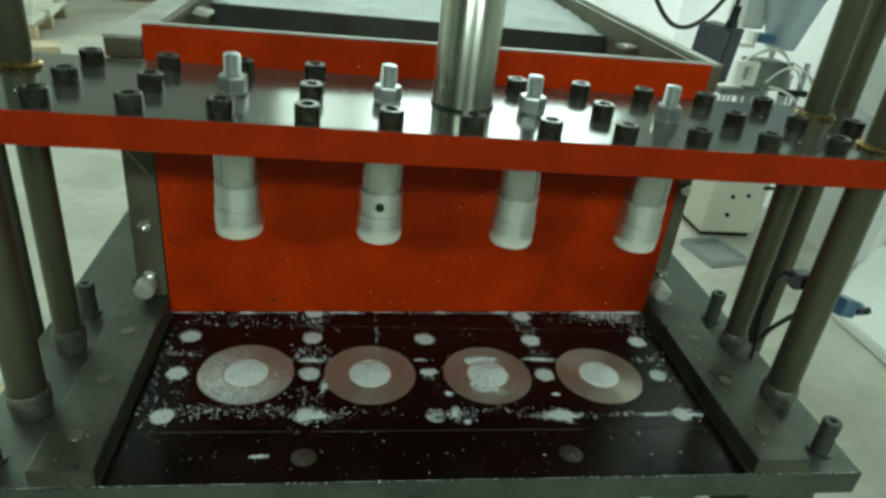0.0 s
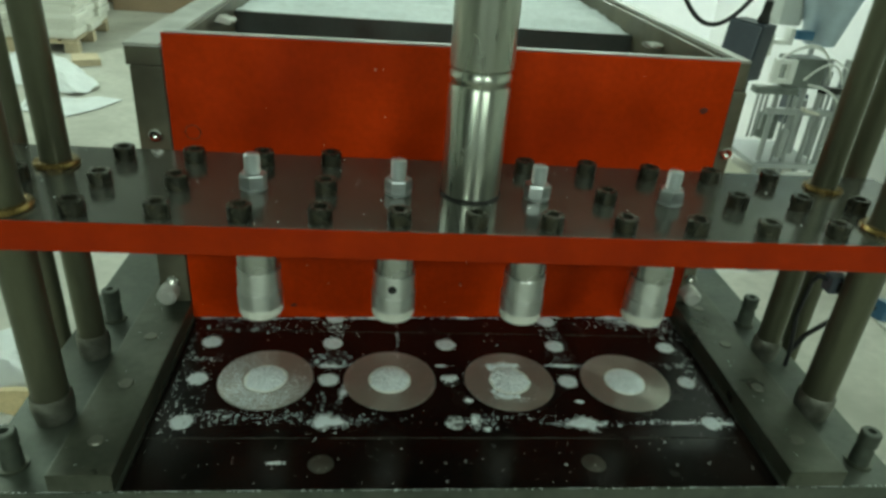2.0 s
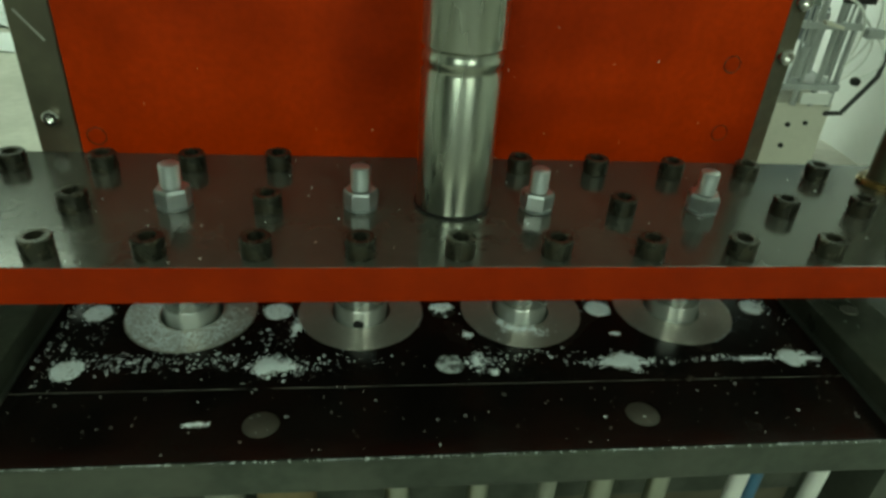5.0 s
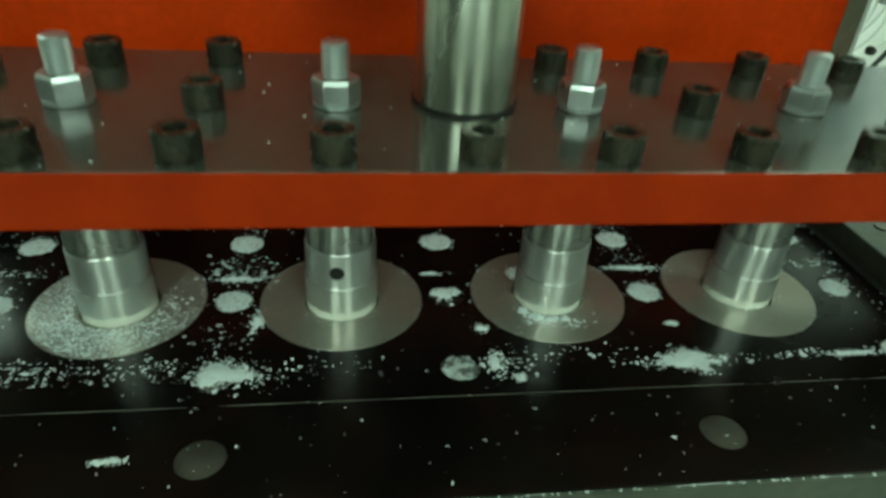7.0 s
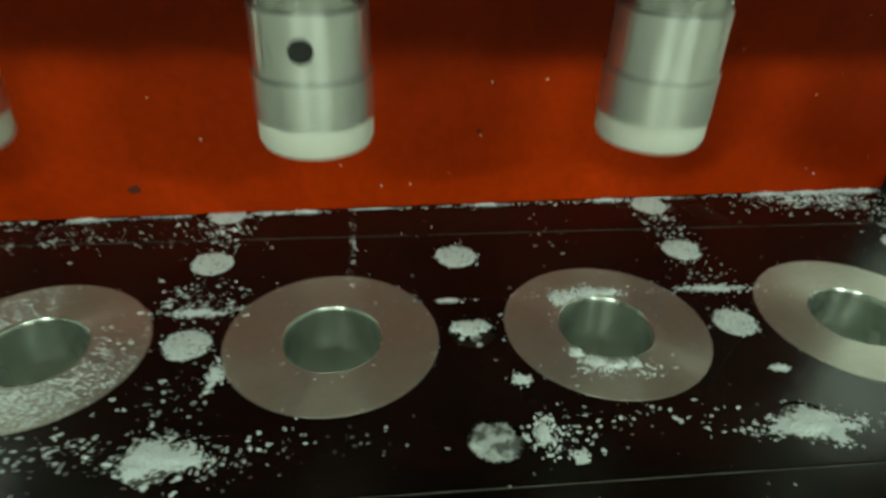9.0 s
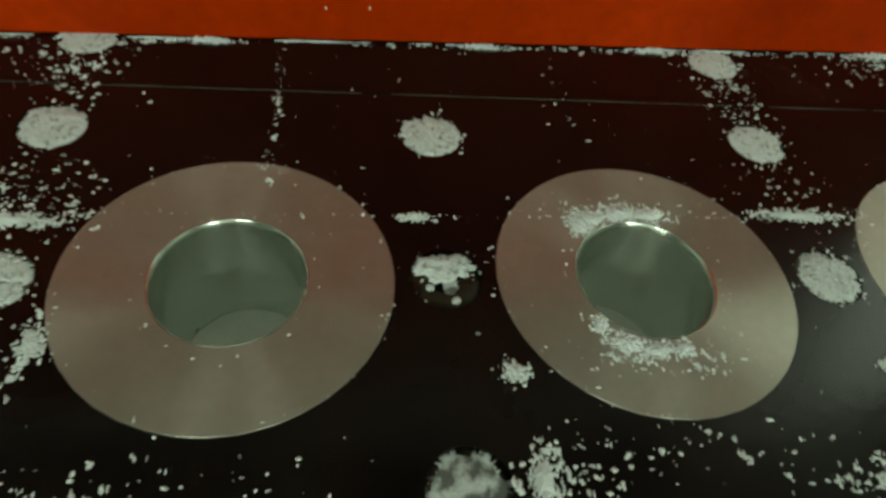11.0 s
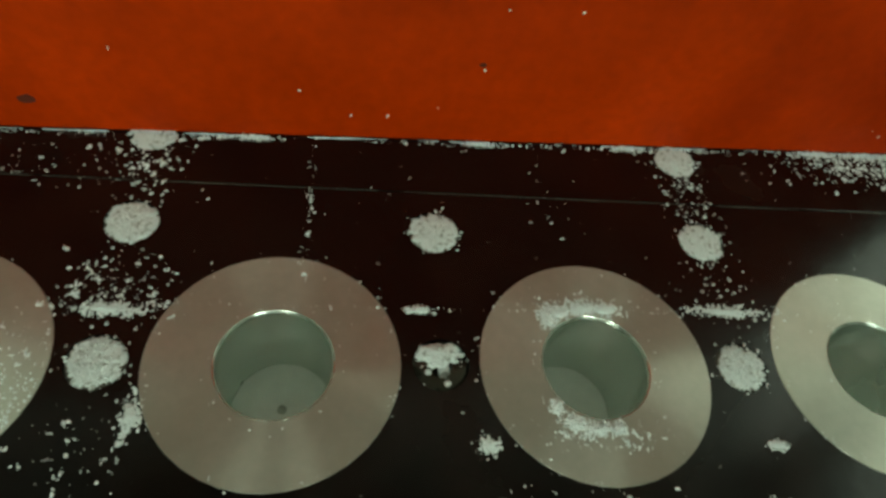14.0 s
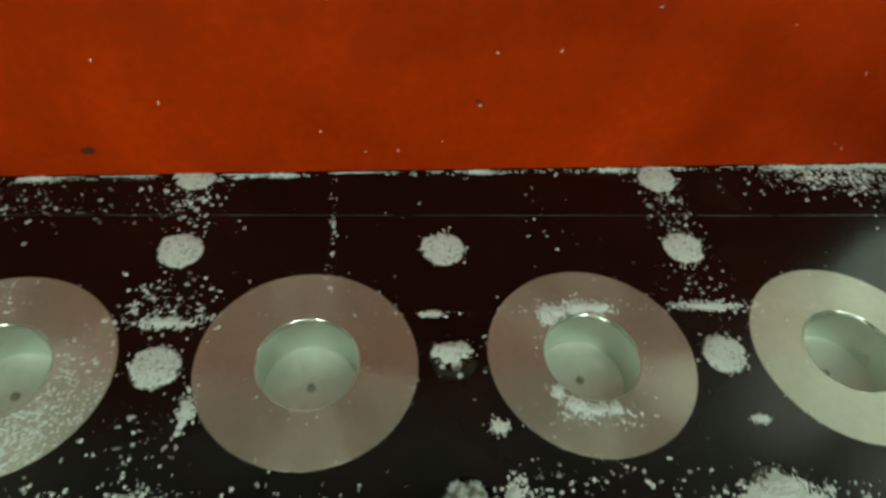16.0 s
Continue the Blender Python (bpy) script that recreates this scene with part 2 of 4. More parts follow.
def rough_up(bm, amount, scale, seed=0.0, lock=None):
    for v in bm.verts:
        if lock and lock(v.co):
            continue
        v.co += amount * noise.noise_vector(v.co * scale + Vector((seed, seed * 1.7, 0)))
    return bm


def carve(ob, cutters):
    """Cuts turned holes (x, y, radius, depth, chamfer) and pockets out of ob, leaving a plain mesh."""
    bm = bmesh.new()
    for c in cutters:
        if len(c) == 6:
            box(*c, bm=bm)
        else:
            x, y, r, depth = c
            lathe([(0, -depth), (r, -depth), (r, 0.02), (0, 0.02)], 40, bm, x, y)
    me = bpy.data.meshes.new("cut")
    bm.to_mesh(me)
    bm.free()
    tool = new("cut", me)
    mod = ob.modifiers.new("cut", "BOOLEAN")
    mod.operation, mod.object, mod.solver = "DIFFERENCE", tool, "EXACT"
    made = bpy.data.meshes.new_from_object(ob.evaluated_get(bpy.context.evaluated_depsgraph_get()))
    ob.modifiers.clear()
    ob.data = made
    bpy.data.objects.remove(tool)
    return ob


# ---- hall ----
def hall():
    tagged(part("floor", box(-9, 6.2, -6.2, 9.9, FLOOR - 0.2, FLOOR), M_FLOOR), "pale worn concrete hall floor", "floor", kind="structure")
    tagged(part("ceiling", box(-9, 6.2, -6.2, 9.9, CEILING, CEILING + 0.15), M_CEIL), "light grey sheet ceiling of the hall", "ceiling", kind="structure")
    tagged(part("wall_west", box(-9.2, -9, -6.2, 9.9, FLOOR - 0.2, CEILING + 0.15), M_HALL), "grey painted hall wall", "wall", kind="structure")
    tagged(part("wall_east", box(6.2, 6.4, -6.2, 9.9, FLOOR - 0.2, CEILING + 0.15), M_HALL), "grey painted hall wall", "wall", kind="structure")

    def wall(name, y0, y1, x0, x1, z0, z1):
        bm = bmesh.new()
        for r in ((-9, x0, FLOOR, CEILING), (x1, 6.2, FLOOR, CEILING), (x0, x1, FLOOR, z0), (x0, x1, z1, CEILING)):
            box(r[0], r[1], y0, y1, r[2], r[3], bm=bm)
        tagged(part(name, bm, M_HALL if y0 > 0 else M_SOUTH), "grey painted hall wall with a high window opening", "wall", kind="structure")
    wall("wall_north", 9.7, 9.9, -1.2, 4.5, 1.9, 5.8)
    wall("wall_south", -6.2, -6.0, -3.2, 3.2, 3.0, 3.9)
    for name, x0, x1, y, z0, z1, n in (("window_1", -1.2, 4.5, 9.75, 1.9, 5.8, 5), ("window_2", -3.2, 3.2, -6.15, 3.0, 3.9, 6)):
        w = tagged(thing(name, "high steel-framed factory window, bright sky behind", "window"), kind="structure")
        bm = bmesh.new()
        for k in range(n + 1):
            cx = x0 + (x1 - x0) * k / n
            box(max(x0, cx - 0.03), min(x1, cx + 0.03), y, y + 0.06, z0, z1, bm=bm)
        part("window_frame", bm, M_HALL, w)
    tagged(part("backdrop", box(-4, 7, 10.6, 10.62, 0.8, 7.2), M_SKY), "bright overcast sky outside", "sky", kind="structure")
    tagged(part("backdrop", box(-6, 6, -7.02, -7, 1.0, 6), M_SKY), "bright overcast sky outside", "sky", kind="structure")
    # glowing panels made up for the ceiling fill lights
    for lx, ly, watts in LAMPS:
        la = thing("ceiling_light", "wide white ceiling light panel added out of view as fill", "ceiling light", pose(lx, ly, 4.4), "ceiling lights")
        part("housing", box(-1.55, 1.55, -2.15, 2.15, 0.02, 0.08, 0.01), M_WALL, la)
        part("diffuser", box(-1.5, 1.5, -2.1, 2.1, 0.0, 0.016), M_LAMP, la)
        part("rod", box(-0.01, 0.01, -0.01, 0.01, 0.08, CEILING - 4.4), M_STAIN, la)
    # hood and rod made up to carry the added wall fill light
    wl = thing("hanging_lamp", "small hooded lamp added out of view to brighten the far wall", "lamp", pose(1.49, 2.68, 2.94))
    part("hood", box(-0.16, 0.16, -0.52, 0.52, 0.0, 0.07, 0.02), M_WALL, wl)
    part("rod", box(-0.01, 0.01, -0.01, 0.01, 0.07, CEILING - 2.94), M_STAIN, wl)
    # low white partitions on the far side
    tagged(part("partition", box(0.95, 2.53, 4.6, 4.66, FLOOR, 1.25), M_WALL), "plain white low partition wall", "partition", kind="structure")
    tagged(part("partition", box(0, 1.5, -0.06, 0, FLOOR, 1.25), M_WALL, None, "", False, pose(2.592, 2.0, 0, 0, 0, 40)), "plain white low partition wall", "partition", kind="structure")
    tagged(part("partition", box(2.53, 2.59, 2.0, 4.6, FLOOR, 1.25), M_WALL), "plain white low partition wall", "partition", kind="structure")


# ---- press bed ----
PLUGS = [(x, y) for y in (0.1, 0.0, -0.1) for x in (-0.407, -0.2, 0.0, 0.2, 0.41)]
DIES = (-0.3, -0.1, 0.1, 0.3)
PANEL_Y, SKEW = 0.187, 0.034  # the red panel stands slightly askew across the plates


def panel_at(x):
    return PANEL_Y + SKEW * x


def bed():
    table = thing("press_table", "heavy grey steel press table on a welded base", "machine table")
    slab = part("top_slab", box(-0.645, 0.645, -0.234, 1.2, -0.042, 0.0, 0.0025), M_CAST, table)
    carve(slab, [(-0.453, 0.457, -0.2305, 0.95, -0.06, 0.02)])
    part("sub_plate", box(-0.47, 0.47, -0.13, 1.0, -0.2, -0.112, 0.003), M_CAST, table)
    for sx in (-1, 1):
        part("side_beam", box(sx * 0.56 - 0.06, sx * 0.56 + 0.06, -0.2, 1.15, -0.2, -0.044, 0.004), M_CAST, table)
        for y in (-0.12, 1.05):
            part("leg", box(sx * 0.56 - 0.05, sx * 0.56 + 0.05, y - 0.05, y + 0.05, FLOOR + 0.02, -0.202, 0.004), M_CAST, table)
            part("foot_plate", box(sx * 0.56 - 0.08, sx * 0.56 + 0.08, y - 0.08, y + 0.08, FLOOR, FLOOR + 0.018, 0.003), M_CAST, table)
    part("front_ledge", box(-0.452, 0.456, -0.165, -0.1345, -0.11, -0.0405, 0.001), M_CAST, table)
    # rods and hoses hanging under the front edge
    for x, q, mat, label in ((-0.43, 0.007, M_PALEHOSE, "pale hose under the table"), (-0.335, 0.03, M_BRASS, "tan ribbed hose under the table"), (-0.24, 0.02, M_PALEHOSE, "pale hose under the table"),
                             (-0.175, 0.03, M_BRASS, "tan ribbed hose under the table"), (-0.06, 0.014, M_CHROME, "bright ejector rod"), (0.03, 0.012, M_CHROME, "bright ejector rod"),
                             (0.11, 0.010, M_PALEHOSE, "pale hose under the table"), (0.17, 0.014, M_CHROME, "bright ejector rod"), (0.24, 0.012, M_CHROME, "bright ejector rod"),
                             (0.34, 0.010, M_TUBE, "white hose under the table"), (0.362, 0.008, M_BLUEFIT, "blue hose under the table"), (0.44, 0.010, M_TUBE, "white hose under the table")):
        part("hanging_hose" if mat is not M_CHROME else "ejector_rod", lathe([(0, -0.7), (q, -0.7), (q, -0.0415), (0, -0.0415)], 18), mat, table, label, True, pose(x, -0.168 - q, 0))
    part("inner_guard", box(-0.47, 0.47, -0.12, -0.112, -0.7, -0.201, 0.002), M_BOX, table, "dark inner guard sheet")
    part("ejector_platen", box(-0.48, 0.48, -0.235, 0.25, -0.75, -0.702, 0.003), M_CAST, table)

    cuts = [(x, y, 0.0174, 0.02) for x, y in PLUGS] + [(x, 0.0, 0.0756, 0.2) for x in DIES]
    die_plate = part("die_plate", box(-0.451, 0.455, -0.1335, 0.1345, -0.11, 0.0, 0.0007), M_DIEPLATE)
    tagged(carve(die_plate, cuts), "dark oily steel die plate dusted with salt", "die plate")
    front = part("front_plate", box(-0.451, 0.455, -0.2295, -0.1348, -0.04, 0.0, 0.0007), M_DIEPLATE)
    tagged(carve(front, [(-0.197, -0.184, 0.0185, 0.004), (0.195, -0.184, 0.0185, 0.004)]), "dark oily steel front plate with two filled bolt holes", "steel plate")
    back = part("back_plate", box(-0.451, 0.455, 0.1358, 0.94, -0.11, 0.0, 0.0007), M_DIEPLATE)
    tagged(carve(back, [(-0.2, 0.18, 0.0174, 0.02), (0.2, 0.18, 0.0174, 0.02)]), "dark steel back plate under the feed box", "steel plate")
    for x in (-0.197, 0.195):
        tagged(part("hole_plug", lathe([(0.0, -0.0008), (0.0165, -0.0008), (0.018, -0.0018), (0.018, -0.0036), (0, -0.0036)], 28), M_OILPLUG, None, "", True, pose(x, -0.184, 0)),
               "dull grey plug in the front plate", "plug", "bolt hole plugs")

    # turned die inserts
    first = None
    for i, x in enumerate(DIES):
        m = pose(x, 0, 0, 0, 0, 70 * i)
        if first is None:
            d = first = thing("die_insert", "", "die", m, "die rings")
            part("ring", lathe([(0.0358, -0.109), (0.0358, 0.0003), (0.0751, 0.0003), (0.0753, 0.0001), (0.0753, -0.109), (0.0358, -0.109)], 72), M_DIE, d, "", True)
            part("bore", lathe([(0.0341, -0.109), (0.0341, -0.0036), (0.0343, -0.0018), (0.0346, -0.0008), (0.0349, -0.0001), (0.0353, 0.0004), (0.0356, 0.0006), (0.0357, 0.0004), (0.0357, -0.109), (0.0341, -0.109)], 72), M_BORE, d, "polished bright bore", True)
        else:
            d = copy_thing(first, m)
        tagged(d, "turned steel die ring thickly dusted with salt" if i == 0 else "turned steel die ring with a polished bore")

    for sx in (-1, 1):
        rail = thing("guide_rail", "grey worn flat steel guide rail bolted to the table", "rail", pose(0, 0, 0), "guide rails")
        x0, x1 = (-0.537, -0.456) if sx < 0 else (0.462, 0.547)
        bar = part("bar", box(x0, x1, -0.233, 1.0, 0.001, 0.03, 0.0025), M_RAIL, rail)
        cx = (x0 + x1) / 2
        ys = (-0.17, -0.05, 0.07, 0.19, 0.5, 0.8)
        first = None
        for y in ys:
            if first is None:
                # the glint of the screw heads is put into their pale steel
                first = part("screw_plug", lathe([(0, 0.0318), (0.0095, 0.0318), (0.0105, 0.0305), (0.0105, 0.0295)], 18), M_COLLAR, rail, "sunk screw head, its glint put into a pale colour", True, pose(cx, y, 0))
            else:
                piece("screw_plug", first, rail, pose(cx, y, 0))


M_OILPLUG = mk("oily_grey_plug", (0.075, 0.068, 0.055), 0.5, 0.3, 0.25, 50, 0.15, 300)
M_PLUG = mk("dusty_plug", (0.09, 0.088, 0.073), 0.7, 0.1, 0.25, 50, 0.2, 300)


COLUMNS = ((-0.585, 0.062, 0.0205), (-0.587, -0.088, 0.0248), (0.588, 0.078, 0.0198), (0.592, -0.074, 0.0248))


def columns():
    for x, y, r in COLUMNS:
        c = thing("guide_column", "round oily steel guide column in a dusty collar" if r > 0.02 else "slimmer oily steel guide column in a dusty collar", "column", pose(x, y, 0), "guide columns")
        part("shaft", lathe([(0, 0.004), (r, 0.004), (r, 2.2), (0, 2.2)], 40), M_COLUMN, c, "", True)
        part("collar", lathe([(r, 0.042), (r + 0.0022, 0.043), (r + 0.0038, 0.04), (r + 0.0045, 0.022), (r + 0.003, 0.012), (r + 0.0015, 0.0005), (r, 0.0005)], 40), M_COLLAR, c, "dusty turned collar", True)
    for x, r in ((-0.683, 0.0135), (0.7, 0.0185)):
        pole = thing("rear_pole", "slim dark steel pole behind the press table", "pole", pose(x, 0.16, FLOOR), "rear poles")
        part("shaft", lathe([(0, 0), (r, 0), (r, 3.0), (0, 3.0)], 28), M_COLUMN, pole, "", True)
        part("base_plate", box(-0.05, 0.05, -0.05, 0.05, 0, 0.012, 0.002), M_CAST, pole)
    first = None
    for x, y in ((0.605, 0.185), (0.603, -0.186), (-0.59, 0.165), (-0.6, -0.186)):
        if first is None:
            first = thing("anchor_bolt", "dark upright socket bolt standing on the table", "bolt", None, "anchor bolts")
            part("shank", lathe([(0, 0.0), (0.014, 0.0), (0.014, 0.03), (0.012, 0.034), (0.012, 0.045), (0, 0.045)], 20), M_CAST, first, "", True)
            part("head", lathe([(0.006, 0.055), (0.006, 0.062), (0.0125, 0.062), (0.0145, 0.06), (0.0145, 0.04), (0, 0.04)], 20), M_CAST, first, "", True)
            part("washer", lathe([(0.014, 0.0005), (0.019, 0.0005), (0.019, 0.004), (0.014, 0.004)], 20), M_RAIL, first, "", True)
            c = first
        else:
            c = copy_thing(first, pose(x, y, 0))
        c.matrix_basis = pose(x, y, 0)


# ---- moving ram ----
def socket_head(bm=None):
    """A socket cap screw's head with its hexagon socket, base at z 0."""
    bm = lathe([(0.0082, 0.01), (0.0082, 0.0198), (0.009, 0.0206), (0.0142, 0.0206), (0.0155, 0.019), (0.0155, 0.0), (0, 0.0)], 24)
    lathe([(0, 0.0105), (0.0084, 0.0105)], 24, bm)
    return bm


def hex_nut(af, h):
    bm = bmesh.new()
    r = af / math.sqrt(3)
    for z, k in ((0, 0.93), (0.003, 1), (h - 0.003, 1), (h, 0.93)):
        for i in range(6):
            bm.verts.new((r * k * math.cos(math.pi / 3 * i), r * k * math.sin(math.pi / 3 * i), z))
    bm.verts.ensure_lookup_table()
    for k in range(3):
        for i in range(6):
            j = (i + 1) % 6
            bm.faces.new([bm.verts[q] for q in (6 * k + i, 6 * k + j, 6 * k + 6 + j, 6 * k + 6 + i)])
    vs = list(bm.verts)
    bm.faces.new(vs[5::-1])
    bm.faces.new(vs[18:24])
    return bm


def thread(r, z0, z1, pitch=0.003):
    prof, z = [(0, z0)], z0
    while z < z1 - 0.003:
        prof += [(r, z), (r - 0.0012, z + pitch / 2)]
        z += pitch
    return lathe(prof + [(r - 0.0005, z), (r - 0.002, z1), (0, z1)], 20)


TOP, LOW = 0.142, 0.101


def ram():
    """The ram in its own space: z 0 is the height of the small hole in a punch."""
    r = thing("press_ram", "red-edged steel ram plate with four punches and a chromed rod", "press ram", pose(0, 0, 0.319))
    bm = box(-0.72, 0.72, -0.124, 0.138, LOW, TOP, 0.0018)
    for f in bm.faces:
        f.material_index = 0 if f.normal.z > 0.8 else 2 if f.normal.z < -0.8 else 1
    plate = part("plate", bm, [M_PLATE, M_REDEDGE, M_UNDER], r, "ground steel plate with red painted edges")
    bolts = [(x, -0.1) for x in (-0.6, -0.5, -0.4, -0.3, -0.2, -0.1, 0.0, 0.1, 0.2, 0.3, 0.4, 0.5)]
    bolts += [(-0.5, 0.09), (-0.4, 0.09), (-0.3, 0.094), (-0.2, 0.1), (0.1, 0.1), (0.2, 0.1), (0.3, 0.094), (0.4, 0.09), (0.5, 0.09)]
    bolts += [(-0.61, -0.0), (-0.5, -0.008), (-0.4, -0.008), (-0.2, -0.008), (0.2, -0.008), (0.4, -0.008), (0.5, -0.006), (0.59, -0.008)]
    first = None
    for i, (x, y) in enumerate(bolts):
        m = pose(x, y, TOP + 0.0005, 0, 0, 37 * i)
        if first is None:
            first = part("cap_screw", socket_head(), M_CAP, r, "dark oily socket cap screw", True, m)
        else:
            piece("cap_screw", first, r, m)
    shank = sleeve = tip = stud = nut = collar = None
    for i, x in enumerate(DIES):
        m = pose(0, 0, 0)
        if i == 0:
            pun = part("punch", lathe([(0, LOW - 0.001), (0.0308, LOW - 0.001), (0.0308, 0.0185), (0, 0.0185)], 40), M_SHANK, r, "bright round punch shank", True, pose(x, 0, 0))
            sleeve = part("sleeve", lathe([(0, 0.0178), (0.0312, 0.0178), (0.0318, 0.017), (0.0318, -0.0165), (0.0334, -0.018), (0.0334, -0.043), (0, -0.043)], 48), M_SLEEVE, pun, "satin steel sleeve", True)
            tip = part("tip", lathe([(0, -0.0432), (0.0328, -0.0432), (0.0328, -0.0555), (0.0312, -0.059), (0.004, -0.059), (0.0015, -0.0605), (0, -0.0605)], 48), M_NYLON, pun, "white plastic punch tip", True)
            stud = part("stud", thread(0.0112, TOP + 0.001, TOP + 0.05), M_ZINC, pun, "bright threaded stud", True)
            nut = part("nut", hex_nut(0.0332, 0.02), M_ZINC, pun, "zinc hexagon nut", False, pose(0, 0, TOP + 0.003, 0, 0, 25))
            collar = part("washer", lathe([(0.012, TOP + 0.0008), (0.0188, TOP + 0.0008), (0.0188, TOP + 0.003), (0.012, TOP + 0.003)], 28), M_ZINC, pun, "", True)
            first_punch = pun
        else:
            pun = piece("punch", first_punch, r, pose(x, 0, 0))
            for nm, src, mm in (("sleeve", sleeve, m), ("tip", tip, m), ("stud", stud, m), ("nut", nut, pose(0, 0, TOP + 0.003, 0, 0, (25, 0, 40, 12)[i])), ("washer", collar, m)):
                piece(nm, src, pun, mm)
        if i == 1:
            # no hole is cut: a black disc gives the dark of the recess
            part("set_screw_hole", lathe([(0, 0.0), (0.006, 0.0), (0.0064, 0.0005), (0.0064, -0.004)], 20), M_DARK, pun, "small black disc for the shade in a set screw hole", True, pose(-0.003, -0.0322, 0.0, 90, 0, 0))
    rod = part("rod", lathe([(0, TOP + 0.001), (0.0415, TOP + 0.001), (0.0415, 0.296), (0.0395, 0.299), (0.0395, 0.304), (0.0415, 0.307), (0.0415, 0.314), (0.0395, 0.317), (0.0395, 0.321),
                            (0.0425, 0.324), (0.0425, 1.4), (0, 1.4)], 56), M_CHROME, r, "chromed hydraulic rod with two grooves", True, pose(0.004, 0.012, 0))
    part("rod_seat", lathe([(0.0418, TOP + 0.0008), (0.0435, TOP + 0.0008), (0.0435, TOP + 0.003), (0.0418, TOP + 0.004)], 48), M_BLACK, r, "dark seat ring", True, pose(0.004, 0.012, 0))
    rng = random.Random(8)
    bm = bmesh.new()
    for _ in range(90):
        x, y, q = rng.uniform(-0.7, 0.7), rng.uniform(-0.118, 0.132), 0.0003 + 0.0011 * rng.random() ** 2
        lathe([(q, TOP + 0.0001), (q * 0.6, TOP + q * 0.7), (0, TOP + q * 0.8)], 5, bm, x, y)
    tagged(part("salt_dust", bm, M_SALT, r), "few white salt specks on the plate", kind="stuff")
    for x, y, q in COLUMNS:
        part("bushing", lathe([(q + 0.0006, TOP + 0.0008), (q + 0.0105, TOP + 0.0008), (q + 0.0105, TOP + 0.004), (q + 0.008, TOP + 0.0075), (q + 0.003, TOP + 0.0085), (q + 0.0006, TOP + 0.008)], 40), M_BRONZE, r, "oily bronze bushing", True, pose(x, y, 0))
    return r


# ---- salt ----
FILLS = []


def tablets():
    made = []
    for i, x in enumerate(DIES):
        n = 40
        bm = bmesh.new()
        rings = [[bm.verts.new((0, 0, 0))]]
        for k in range(1, 9):
            rr = 0.034 * k / 8
            rings.append([bm.verts.new((rr * math.cos(2 * math.pi * j / n), rr * math.sin(2 * math.pi * j / n), 0.0006 * noise.noise(Vector((rr * 90 + i, j * 0.3, i))))) for j in range(n)])
        rings.append([bm.verts.new((0.034 * math.cos(2 * math.pi * j / n), 0.034 * math.sin(2 * math.pi * j / n), -0.045)) for j in range(n)])
        for j in range(n):
            bm.faces.new((rings[0][0], rings[1][j], rings[1][(j + 1) % n]))
        for a, b in zip(rings[1:], rings[2:]):
            for j in range(n):
                bm.faces.new((a[j], b[j], b[(j + 1) % n], a[(j + 1) % n]))
        bm.faces.new(rings[-1][::-1])
        bm.verts.ensure_lookup_table()
        bm.verts[0].co.z = -0.0016
        t = thing("salt_tablet", "white pressed salt tablet sunk in its die", "salt tablet", pose(x, 0, 0), "salt tablets")
        part("body", bm, M_TABLET, t, "", True)
        # darker grey pip carries the shade of the dimple
        part("centre_pip", lathe([(0, -0.0002), (0.0022, 0.0002), (0.003, 0.0008), (0.0034, -0.001)], 12), M_PIP, t, "small centre dimple with its shade as darker grey", True)
        made.append(t)
        heap = salt_mound(x, 0.0, 0.0325, 0.0055, 120 + i, 0.0, 0.12, "loose_salt_fill", "loose white salt heaped in a die before pressing")
        heap["group"] = "loose salt in the dies"
        FILLS.append(heap)
        lp = thing("lower_punch", "steel lower punch under the tablet", "punch", pose(x, 0, 0), "lower punches")
        part("head", lathe([(0, -0.046), (0.0338, -0.046), (0.0338, -0.075), (0.02, -0.078), (0.02, -0.42), (0, -0.42)], 32), M_SLEEVE, lp, "", True)
        made.append(lp)
    return made


M_PIP = mk("pip_shade", (0.4, 0.42, 0.37), 0.8)


